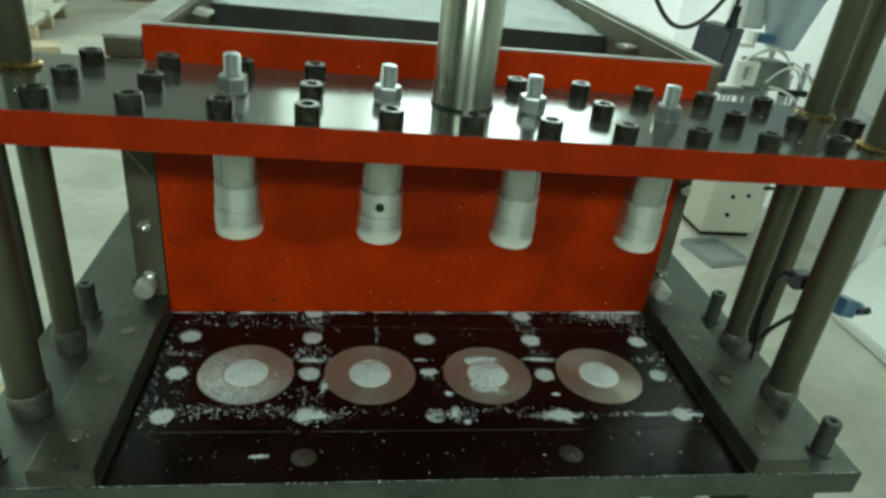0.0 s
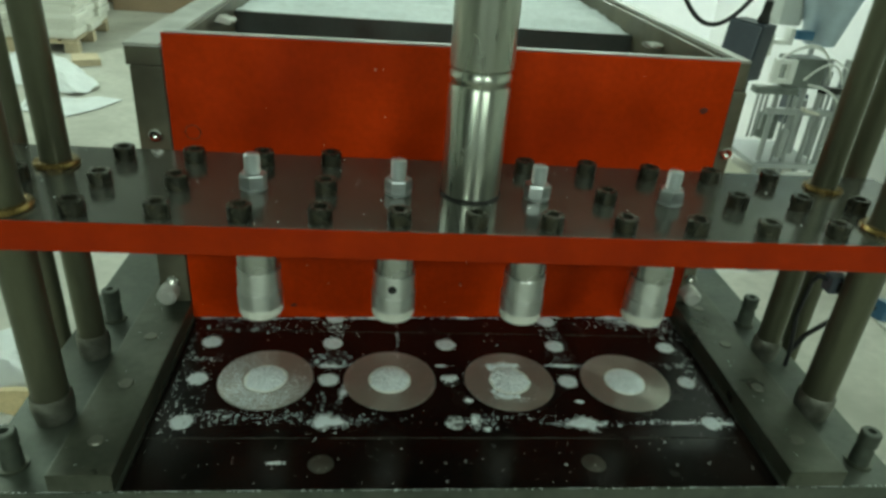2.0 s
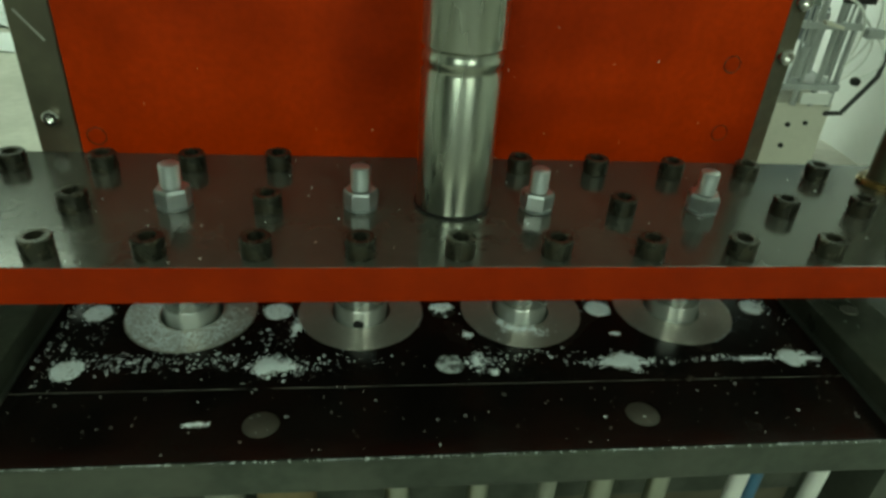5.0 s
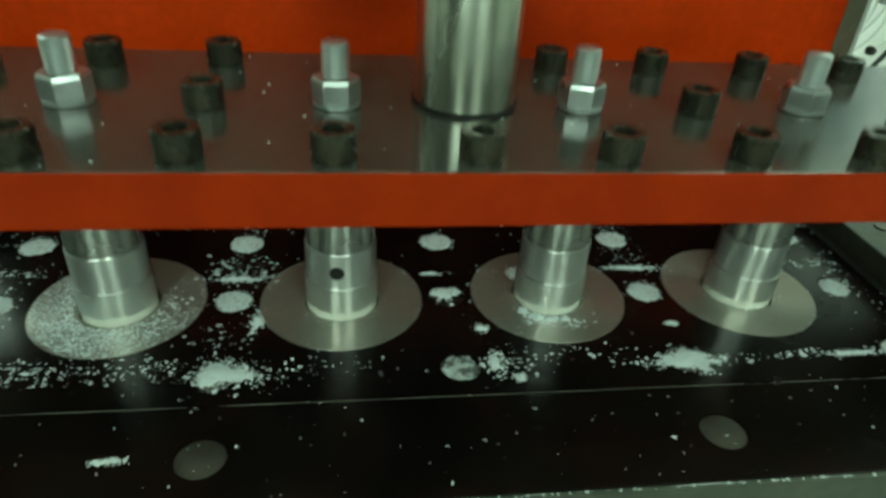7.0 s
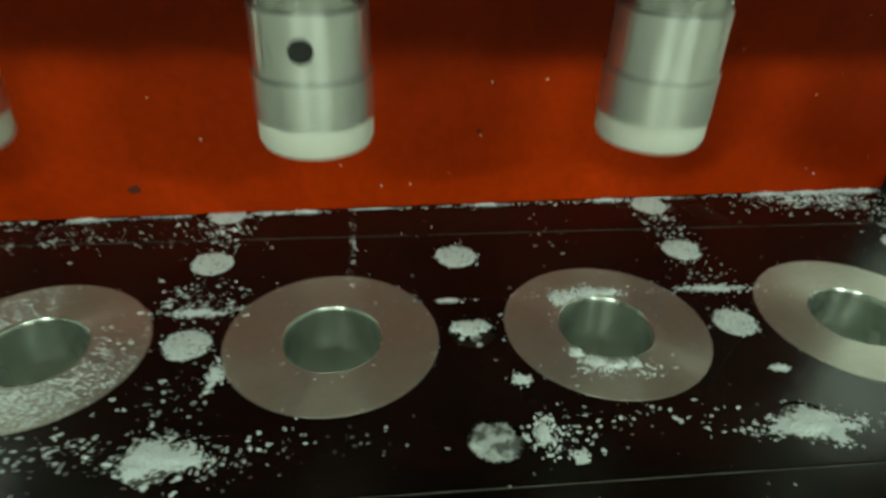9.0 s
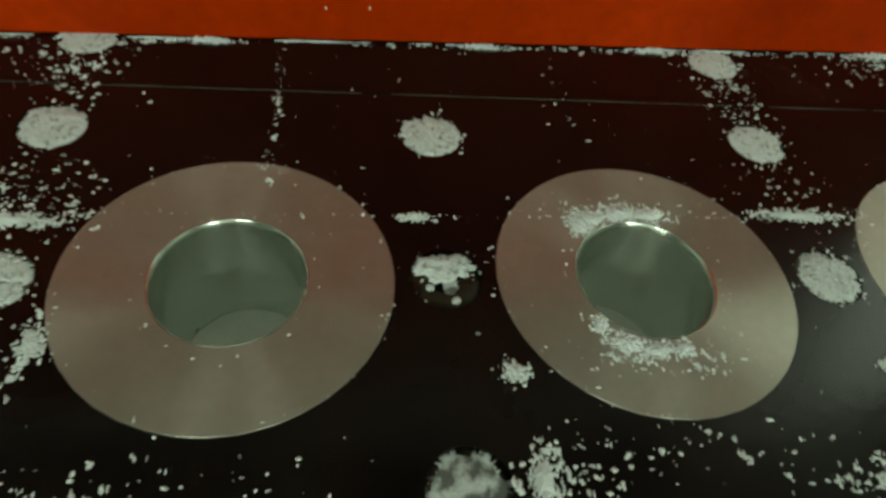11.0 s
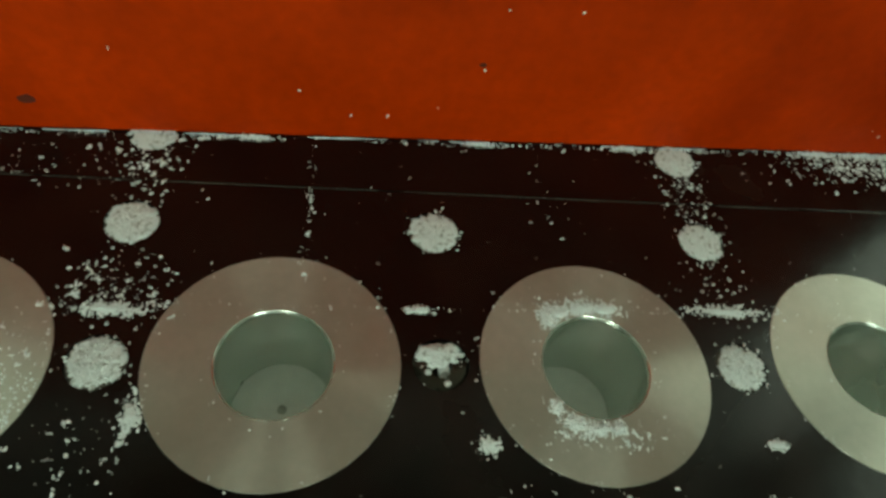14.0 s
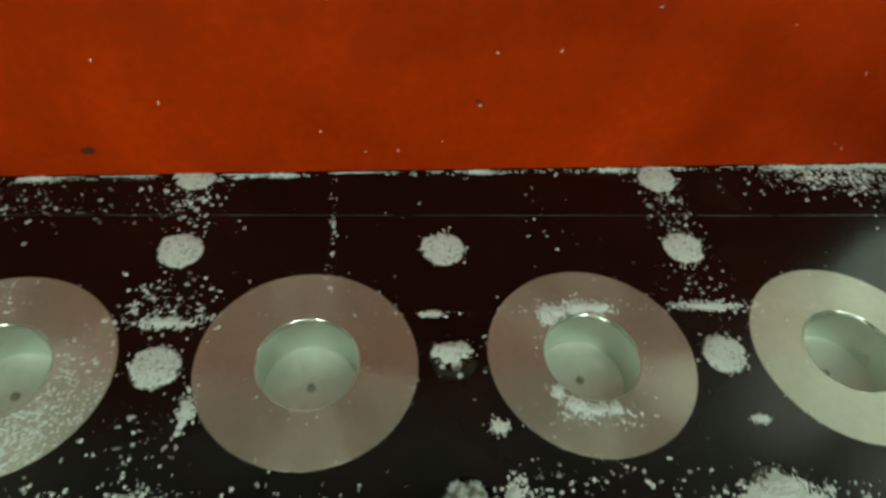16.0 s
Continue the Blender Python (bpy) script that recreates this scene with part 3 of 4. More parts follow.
def salt_mound(x, y, r, h, seed, z=0.0, ragged=0.25, name="salt_plug", label="", sx=1.0, sy=1.0, material=None):
    """A ragged little heap of salt."""
    n, rows = 96, 10
    bm = bmesh.new()
    edge = []
    for j in range(n):
        cx, cy = math.cos(2 * math.pi * j / n), math.sin(2 * math.pi * j / n)
        edge.append(1 + min(ragged, 0.45) * (noise.noise(Vector((cx * 2.2 + seed * 3.1, cy * 2.2, seed))) + 0.5 * noise.noise(Vector((cx * 6.3, cy * 6.3, seed * 2.3))))
                    + 0.16 * noise.noise(Vector((cx * 15, cy * 15, seed * 1.3))))
    rings = [[bm.verts.new((0, 0, h))]]
    for k in range(1, rows + 1):
        f = k / rows
        rings.append([])
        for j in range(n):
            a = 2 * math.pi * j / n
            rr = r * f * (1 + (edge[j] - 1) * f)
            px, py = rr * math.cos(a) * sx, rr * math.sin(a) * sy
            zz = h * ((1 - f * f) * 0.8 + 0.1 + 0.4 * noise.noise(Vector((px * 210, py * 210, seed))) + 0.35 * noise.noise(Vector((px * 620, py * 620, seed)))) if k < rows else -0.0008
            rings[-1].append(bm.verts.new((rr * math.cos(a) * sx, rr * math.sin(a) * sy, zz)))
    for j in range(n):
        bm.faces.new((rings[0][0], rings[1][j], rings[1][(j + 1) % n]))
    for a, b in zip(rings[1:], rings[2:]):
        for j in range(n):
            bm.faces.new((a[j], b[j], b[(j + 1) % n], a[(j + 1) % n]))
    return tagged(part(name, bm, material or M_SALT, None, "", True, pose(x, y, z)), label or "white salt packed in a bolt hole", "salt", "salt in bolt holes")


def salt():
    edge_grains, pile_grains = [], []

    def pile(x, y, r, sx, sy, z, h=0.0016, dense=1.0):
        for _ in range(int(dense * (60 + 11000 * r))):
            u, v = random.gauss(0, 1), random.gauss(0, 1)
            px, py = x + 0.58 * r * sx * u, y + 0.58 * r * sy * v
            if min(math.hypot(px - d, py) for d in DIES) > 0.0357 and py < panel_at(px) - 0.001:
                top = h * math.exp(-0.5 * (u * u + v * v))
                pile_grains.append((px, py, z + top * random.random(), random.uniform(0.0004, 0.0015)))

    for k, (x, y) in enumerate(PLUGS):
        if abs(x) < 0.01 and y < 0.05:
            continue
        rr = 0.0166 if x < 0.3 else 0.0152
        low = 0.0008 if y < 0.05 else 0.0004
        tagged(part("hole_plug", lathe([(0, -0.0012), (0.016, -0.0012), (0.0171, -0.0022), (0.0171, -0.012)], 28), M_PLUG, None, "", True, pose(x, y, 0)), "grey bolt head sunk in its hole under salt", "plug", "bolt hole plugs")
        if y > -0.05 or abs(abs(x) - 0.2) > 0.05:
            salt_mound(x, y, rr, 0.0017 if y > 0.05 else 0.0015, k, -low, 0.2, material=M_PACK)
            pile(x, y, rr * 0.72, 1.0, 1.0, 0.0004, 0.0012, 0.6)
        for _ in range(22):
            a, q = random.uniform(0, 6.283), abs(random.gauss(0.0165, 0.003))
            edge_grains.append((x + q * math.cos(a), y + q * math.sin(a), random.uniform(0.0003, 0.0013)))
    for k, (x, y) in enumerate(((0.0, 0.0), (0.0, -0.1))):
        tagged(part("hole_plug", lathe([(0.0075, -0.007), (0.0075, -0.0024), (0.0155, -0.0022), (0.0171, -0.0032), (0.0171, -0.012), (0, -0.012), (0, -0.007), (0.0075, -0.007)], 28), M_CAP, None, "", True, pose(x, y, 0)), "dark half-covered bolt in its hole", "plug", "bolt hole plugs")
    salt_mound(0.0, 0.0075, 0.0125, 0.0026, 43, -0.0012, 0.5, sx=1.2, sy=0.66, material=M_PACK)
    salt_mound(0.002, -0.003, 0.0042, 0.0012, 47, -0.0022, 0.8, sx=0.9, sy=1.2, material=M_THINPACK)
    salt_mound(0.004, -0.0115, 0.0024, 0.0012, 48, -0.0022, 0.7, material=M_PACK)
    salt_mound(-0.008, -0.004, 0.0022, 0.001, 49, -0.0022, 0.7, material=M_PACK)
    salt_mound(0.0, -0.1, 0.0168, 0.0016, 44, -0.0024, 0.15, material=M_THINPACK)
    for x, q, sx, seed in ((0.33, 0.008, 2.0, 51), (0.375, 0.009, 2.0, 52), (0.415, 0.01, 1.8, 53), (0.44, 0.007, 1.2, 54), (0.16, 0.005, 2.2, 55), (0.04, 0.004, 2.5, 56), (-0.13, 0.005, 2.5, 57), (-0.32, 0.006, 2.0, 58)):
        pile(x, panel_at(x) - 0.003, q * 1.3, sx, 0.4, 0.0004, 0.003, 1.3)
        salt_mound(x, panel_at(x) - 0.003, q * 0.7, 0.003, seed, 0.0, 0.4, "salt_clump", "small ridge of white salt against the red panel", sx, 0.3)
    # ragged heaps over the front row of bolts
    for x, y, q, sx, sy, seed in ((0.2, -0.1045, 0.019, 1.75, 0.42, 31), (0.203, -0.098, 0.0125, 1.2, 0.85, 32), (0.212, -0.111, 0.009, 0.7, 1.2, 33), (-0.2, -0.0965, 0.0165, 1.05, 0.8, 34),
                                  (-0.187, -0.1, 0.0095, 1.5, 0.7, 35), (-0.205, -0.107, 0.009, 1.0, 0.8, 36)):
        pile(x, y, q * 0.85, sx, sy, 0.0004, 0.003, 1.2)
        salt_mound(x, y, q * 0.72, 0.0026, seed, 0.0, 0.4, "salt_clump", "ragged spilt heap of white salt over a bolt", sx, sy)
    for k, (x, y) in enumerate(((-0.2, 0.18), (0.2, 0.18))):
        salt_mound(x, y, 0.0166, 0.002, 20 + k, -0.0005, 0.2, material=M_PACK)
        pile(x, y - 0.003, 0.012, 1.0, 0.8, 0.0004, 0.0012, 0.6)
    # loose heaps on the plate and on the dies
    heaps = [(-0.2, 0.0345, 0.011, 1.5, 0.35), (0.199, 0.0415, 0.016, 1.7, 0.22), (-0.012, 0.038, 0.006, 1.3, 0.4), (0.03, -0.098, 0.009, 0.8, 1.3), (0.048, -0.117, 0.004, 1, 1),
             (0.2, -0.106, 0.016, 1.9, 0.3), (0.206, -0.097, 0.009, 1.2, 0.6), (0.208, -0.052, 0.004, 1.4, 0.6), (0.425, -0.103, 0.009, 1.6, 0.4), (0.36, -0.102, 0.008, 2.2, 0.3),
             (0.025, -0.051, 0.006, 1, 0.8), (-0.175, -0.032, 0.006, 0.8, 1.3), (-0.258, -0.183, 0.008, 1.5, 0.3), (-0.176, -0.103, 0.006, 1.3, 0.8)]
    for k, (x, y, rr, sx, sy) in enumerate(heaps):
        pile(x, y, rr, sx, sy, 0.0002)
        salt_mound(x, y, rr * 0.6, 0.0018, 60 + k, 0.0002, 1.1, "salt_clump", "small spilt heap of white salt", sx, sy)
    for k, (x, y, rr, sx, sy) in enumerate(((0.073, 0.034, 0.007, 0.9, 1.2), (0.08, 0.0385, 0.009, 1.2, 0.7), (0.097, 0.0415, 0.009, 1.1, 0.55), (0.112, 0.041, 0.008, 1.2, 0.6), (0.07, -0.027, 0.005, 0.8, 1.2), (0.08, -0.037, 0.008, 1.1, 0.8), (0.095, -0.0415, 0.006, 1.4, 0.6), (0.107, -0.0405, 0.004, 1.0, 0.9))):
        pile(x, y, rr, sx, sy, 0.0004)
        salt_mound(x, y, rr * 0.8, 0.002, 90 + k, 0.0003, 1.1, "salt_clump", "small spilt heap of white salt on a die", sx, sy)

    # fine grains
    rng = np.random.RandomState(4)
    vs, fs = [], []

    def grain(x, y, z, s):
        k, b = rng.randint(4, 7), len(vs)
        a0, sq = rng.rand() * 6.28, 0.5 + 0.9 * rng.rand()
        for i in range(k):
            a = a0 + 6.283 * i / k
            q = s * (0.6 + 0.6 * rng.rand())
            vs.append((x + q * math.cos(a) * sq, y + q * math.sin(a) / sq, z))
        vs.append((x, y, z + s * (0.4 + 0.4 * rng.rand())))
        fs.extend((b + i, b + (i + 1) % k, b + k) for i in range(k))

    def height(x, y):
        for d in DIES:
            q = math.hypot(x - d, y)
            if q < 0.0362:
                return None
            if q < 0.0745:
                return 0.0004
        return 0.0002

    def cloud(cx, cy, sx, sy, n, s, shape="gauss"):
        for _ in range(int(n * 0.72)):
            if shape == "gauss":
                x, y = cx + sx * rng.randn(), cy + sy * rng.randn()
            else:
                x, y = cx + sx * (2 * rng.rand() - 1), cy + sy * (2 * rng.rand() - 1)
            if not (-0.45 < x < 0.454 and -0.228 < y < panel_at(x) - 0.001):
                continue
            z = height(x, y)
            if z is not None:
                q = s * (0.18 + 0.72 * rng.rand() ** 2.6)
                grain(x, y, z, q)
                while rng.rand() < 0.55:  # grains that stick together
                    x, y = x + 1.0 * q * rng.randn(), y + 0.8 * q * rng.randn()
                    q *= 0.7 + 0.5 * rng.rand()
                    if height(x, y) == z and y < panel_at(x) - 0.002:
                        grain(x, y, z, q)

    for x, y, q in edge_grains:
        grain(x, y, 0.0002, q)
    for x, y, z, q in pile_grains:
        grain(x, y, z, q)
    cloud(0, 0, 0.45, 0.19, 420, 0.0009, "box")
    cloud(-0.2, 0.155, 0.013, 0.02, 260, 0.0017)
    cloud(-0.2, 0.055, 0.018, 0.014, 200, 0.0018)
    cloud(-0.2, 0.036, 0.018, 0.004, 150, 0.0018)
    cloud(-0.2, -0.06, 0.016, 0.025, 130, 0.0015)
    cloud(-0.195, -0.1, 0.013, 0.008, 330, 0.0022)
    cloud(-0.17, -0.103, 0.022, 0.008, 130, 0.0018)
    cloud(0.2, 0.145, 0.012, 0.02, 260, 0.0016)
    cloud(0.2, 0.06, 0.014, 0.016, 90, 0.0013)
    cloud(0.21, 0.041, 0.02, 0.0035, 120, 0.0018)
    cloud(0.375, 0.182, 0.04, 0.010, 900, 0.0017)
    cloud(0.43, 0.15, 0.02, 0.018, 260, 0.0015)
    cloud(-0.33, 0.15, 0.055, 0.014, 330, 0.0014)
    cloud(-0.34, -0.09, 0.045, 0.008, 330, 0.0018)
    cloud(-0.24, -0.092, 0.02, 0.008, 130, 0.0016)
    cloud(-0.395, -0.02, 0.012, 0.05, 90, 0.0013)
    cloud(-0.435, 0.02, 0.005, 0.06, 130, 0.0015)
    cloud(-0.42, -0.07, 0.01, 0.03, 70, 0.0014)
    cloud(-0.41, 0.05, 0.02, 0.004, 90, 0.0016)
    cloud(0.06, -0.093, 0.02, 0.008, 60, 0.0019)
    cloud(0.125, -0.09, 0.022, 0.009, 45, 0.0018)
    cloud(0.2, -0.102, 0.018, 0.006, 260, 0.0021)
    cloud(0.2, -0.105, 0.022, 0.002, 120, 0.0019)
    cloud(0.35, -0.101, 0.045, 0.003, 220, 0.0018)
    cloud(0.43, -0.102, 0.014, 0.006, 170, 0.002)
    cloud(0.41, 0.045, 0.02, 0.004, 90, 0.0016)
    cloud(0.43, 0.02, 0.012, 0.04, 120, 0.0013)
    cloud(-0.1, -0.092, 0.04, 0.008, 60, 0.0016)
    cloud(0.035, -0.1, 0.008, 0.010, 120, 0.0019)
    cloud(0.0, 0.006, 0.012, 0.008, 60, 0.0014)
    cloud(-0.086, 0.115, 0.0018, 0.036, 100, 0.0013)
    cloud(0.085, 0.14, 0.010, 0.03, 30, 0.0013)
    cloud(0.02, 0.039, 0.2, 0.0007, 120, 0.0012, "box")
    cloud(0.1, 0.045, 0.024, 0.004, 130, 0.0018)
    cloud(0.1, -0.045, 0.02, 0.005, 130, 0.0017)
    cloud(-0.1, 0.045, 0.04, 0.014, 16, 0.0014)
    cloud(-0.176, -0.03, 0.004, 0.010, 60, 0.0018)
    for _ in range(26):
        px = -0.43 + 0.86 * rng.rand()
        cloud(px, panel_at(px) - 0.003, 0.015, 0.0012, 22, 0.0015)
    cloud(0.0, -0.18, 0.44, 0.045, 170, 0.0012, "box")
    for d in DIES[1:]:  # stray grains on the rims of the other rings
        for _ in range(70):
            a, q = rng.rand() * 6.283, rng.choice((0.0745, 0.0745, 0.041)) + 0.0022 * rng.randn()
            if q > 0.037:
                grain(d + q * math.cos(a), q * math.sin(a), 0.0004, 0.0011 * (0.35 + 0.8 * rng.rand() ** 2))
    for _ in range(6500):  # the first die ring is strewn all over its front and outer side
        a, q = rng.rand() * 6.283, 0.038 + 0.036 * rng.rand()
        keep = 0.5 - 0.42 * math.sin(a) - 0.3 * math.cos(a)
        if rng.rand() < keep:
            grain(-0.3 + q * math.cos(a), q * math.sin(a), 0.0004, 0.0012 * (0.3 + rng.rand() ** 2))
    me = bpy.data.meshes.new("salt_grains")
    me.from_pydata(vs, [], fs)
    me.materials.append(M_SALT)
    tagged(new("salt_grains", me), "scattered white salt grains on the plates", "salt", kind="stuff")

    def dust_line(y, x0, x1, w, h, gap, label, seed, material=M_SALT, slope=0.0):
        bm = bmesh.new()
        n, last = int((x1 - x0) / 0.003), None
        for k in range(n + 1):
            x = x0 + (x1 - x0) * k / n
            v = noise.noise(Vector((x * 22, seed, 0))) + 0.6 * noise.noise(Vector((x * 130, seed, 5))) + gap
            if v <= 0:
                last = None
                continue
            ww, hh = w * min(1.6, 0.25 + v), h * min(1.3, 0.2 + v)
            yy = y + slope * x
            row = [bm.verts.new((x, yy - ww, -0.0002)), bm.verts.new((x, yy - ww * 0.3, hh)), bm.verts.new((x, yy + ww * 0.4, -0.0002))]
            if last:
                for i in (0, 1):
                    bm.faces.new((last[i], row[i], row[i + 1], last[i + 1]))
            last = row
        tagged(part("dust_line", bm, material), label, "salt", kind="stuff")

    dust_line(PANEL_Y - 0.0005, -0.455, 0.455, 0.0013, 0.0012, 0.12, "thin line of white salt along the red panel", 3, M_SALT, SKEW)
    dust_line(-0.1342, -0.45, 0.454, 0.0005, 0.0004, 0.55, "hairline of pale dust in the plate joint", 7, M_PLUG)
    dust_line(0.1352, -0.45, 0.454, 0.0003, 0.0003, 0.3, "hairline of pale dust in the plate joint", 9, M_PLUG)
    dust_line(-0.2312, -0.64, 0.64, 0.0008, 0.0006, 0.0, "pale dust along the table's front edge", 11)

    # grains along the table edge, on the rails and stuck to the red front
    vs, fs = [], []
    for _ in range(260):
        grain(-0.64 + 1.28 * rng.rand(), -0.2325 + 0.001 * rng.rand(), 0.0002, 0.0012 * (0.3 + rng.rand()))
    for _ in range(60):
        x = rng.choice((-0.5, 0.505)) + 0.033 * rng.randn()
        if 0.465 < abs(x) < 0.53:
            grain(x, -0.22 + 0.4 * rng.rand(), 0.0302, 0.0012 * (0.3 + rng.rand()))
    me = bpy.data.meshes.new("salt_grains")
    me.from_pydata(vs, [], fs)
    me.materials.append(M_SALT)
    tagged(new("salt_grains", me), "white salt grains on the table edge and rails", "salt", kind="stuff")
    vs, fs = [], []
    for _ in range(38):
        grain(-0.44 + 0.88 * rng.rand(), -(0.02 + 0.46 * rng.rand() ** 1.5), 0.0, 0.0011 * (0.3 + rng.rand()))
    me = bpy.data.meshes.new("salt_grains")
    me.from_pydata([(x, panel_at(x) - z, -y) for x, y, z in vs], [], [f[::-1] for f in fs])
    me.materials.append(M_SALT)
    tagged(new("salt_grains", me), "few white salt specks stuck to the red panel", "salt", kind="stuff")


# ---- feed box ----
def feed_box():
    b = thing("feed_box", "long open steel feed box with a red front panel", "feed box", pose(0, 0, 0))
    turn = math.degrees(math.atan(SKEW))
    part("front_panel", box(-0.455, 0.463, 0, 0.013, 0.0012, 0.503, 0.0015), M_RED, b, "worn red painted front panel", False, pose(0, PANEL_Y, 0, 0, 0, turn))
    part("panel_lip", box(-0.451, 0.458, 0.003, 0.0125, 0.5035, 0.5065, 0.001), M_RIM, b, "bare bright upper edge", False, pose(0, PANEL_Y, 0, 0, 0, turn))
    for sx in (-1, 1):
        a, c = (-0.506, -0.458) if sx < 0 else (0.466, 0.49)
        part("side_wall", box(a, c, panel_at(a) + 0.004, 1.5, 0.034, 0.452, 0.002), M_BOX, b, "brown-grey steel side wall")
    part("flange", box(-0.51, -0.458, panel_at(-0.5) + 0.002, 1.5, 0.4535, 0.48, 0.002), M_BOX, b)
    part("flange_cap", box(-0.512, -0.46, panel_at(-0.5) + 0.004, 1.5, 0.4805, 0.4865, 0.002), M_RIM, b, "dusty pale flange top")
    part("flange", box(0.466, 0.49, PANEL_Y + 0.032, 1.5, 0.4535, 0.498, 0.002), M_BOX, b)
    part("flange_cap", box(0.47, 0.49, PANEL_Y + 0.032, 1.5, 0.4985, 0.503, 0.001), M_RIM, b, "dusty pale flange top")
    part("liner", box(-0.465, -0.455, PANEL_Y + 0.032, 1.5, 0.2, 0.478, 0.001), M_BOX, b)
    part("liner", box(0.455, 0.465, PANEL_Y + 0.032, 1.5, 0.2, 0.495, 0.001), M_BOX, b)
    part("bottom", box(-0.454, 0.454, PANEL_Y + 0.032, 1.5, 0.19, 0.2), M_BOX, b)
    part("divider", box(-0.4535, 0.4535, 0.7, 0.712, 0.201, 0.455, 0.002), M_DIVIDER, b, "dark upright divider plate")
    part("end_wall", box(-0.512, 0.49, 1.501, 1.52, 0.034, 0.5, 0.002), M_BOX, b)
    first = None
    for x, z in ((-0.4785, 0.346), (-0.482, 0.175), (-0.482, 0.08), (0.479, 0.346), (0.478, 0.274), (0.478, 0.09)):
        m = pose(x, panel_at(-0.512 if x < 0 else 0.466) + 0.0035, z, 90, 0, 0)
        if first is None:
            first = part("socket_screw", lathe([(0, 0.004), (0.0045, 0.004), (0.0045, 0.0095), (0.009, 0.0095), (0.0105, 0.008), (0.0105, 0.0)], 20), M_CHROMESCREW, b, "bright socket screw", True, m)
        else:
            piece("socket_screw", first, b, m)
    for x, z in ((-0.434, 0.151), (0.413, 0.163), (0.403, 0.262), (-0.422, 0.352)):
        part("panel_screw", lathe([(0, 0.0012), (0.0102, 0.0012), (0.0106, 0.0004), (0.0115, 0.0003), (0.012, 0.0008), (0.013, 0.0)], 24), M_RED, b, "painted-over screw head", True, pose(x, panel_at(x) + 0.0001, z, 90, 0, turn))
        part("screw_gap", lathe([(0.0108, 0.0009), (0.0122, 0.0009), (0.0122, 0.0005)], 24), M_CAP, b, "dark gap round a screw head", False, pose(x, panel_at(x) + 0.0001, z, 90, 0, turn))
    for k, (x, z, q) in enumerate(((-0.275, 0.028, 0.0045), (0.029, 0.076, 0.002), (0.419, 0.42, 0.006))):
        bm = lathe([(q * 1.1, 0.0), (q, 0.0005), (0, 0.0006)], 9)
        for v in bm.verts:
            v.co.x *= 1.3 + 0.5 * noise.noise(v.co * 300 + Vector((k, 0, 0)))
            v.co.y *= 0.8 + 0.4 * noise.noise(v.co * 300 + Vector((0, k, 0)))
        part("paint_chip", bm, M_CHIP, b, "dark chip in the red paint", False, pose(x, panel_at(x) - 0.0001, z, 90, 0, turn))
    part("scratch", box(-0.0012, 0.0012, 0, 0.0006, -0.02, 0.024), M_RIM, b, "pale scratch in the side wall", False, pose(-0.482, panel_at(-0.512) + 0.0033, 0.285, 0, -38, 0))
    for sx in (-1, 1):
        part("shoe", lathe([(0, 0.0), (0.017, 0.0), (0.017, 0.03), (0.012, 0.036), (0, 0.036)], 20), M_RIM, b, "dusty pale roller block", True, pose(-0.49 if sx < 0 else 0.482, panel_at(0.47 * sx) + 0.008, 0.058, 90, 0, 0))
        bm = box(-0.015, 0.015, -0.02, 0.02, -0.005, 0.004, 0.003)
        bmesh.ops.subdivide_edges(bm, edges=bm.edges, cuts=2)
        rough_up(bm, 0.007, 70, sx)
        part("corner_lug", bm, M_RIM, b, "salt-crusted corner lug", False, pose(-0.436 if sx < 0 else 0.438, 0.53, 0.466, 0, 0, 10 * sx))
    # salt fill
    bm = bmesh.new()
    nx, ny = 40, 30
    grid = []
    for j in range(ny + 1):
        row = []
        for i in range(nx + 1):
            x, y = -0.452 + 0.904 * i / nx, 0.714 + 0.784 * j / ny
            z = 0.452 + 0.012 * noise.noise(Vector((x * 5, y * 5, 3))) + 0.01 * noise.noise(Vector((x * 17, y * 17, 8))) + 0.03 * j / ny
            row.append(bm.verts.new((x, y, z)))
        grid.append(row)
    for j in range(ny):
        for i in range(nx):
            bm.faces.new((grid[j][i], grid[j][i + 1], grid[j + 1][i + 1], grid[j + 1][i]))
    ext = bmesh.ops.extrude_edge_only(bm, edges=[e for e in bm.edges if e.is_boundary])
    for v in ext["geom"]:
        if isinstance(v, bmesh.types.BMVert):
            v.co.z = 0.202
    tagged(part("salt_fill", bm, M_SALT, None, "", True), "loose white salt filling the feed box", "salt", kind="stuff")


M_CHROMESCREW = mk("bright_screw_steel", (0.8, 0.8, 0.76), 0.2, 1.0, 0.1, 60, 0.03, 300)
M_DIVIDER = mk("dark_green_steel", (0.05, 0.06, 0.055), 0.5, 0.3, 0.25, 14, 0.1, 100)


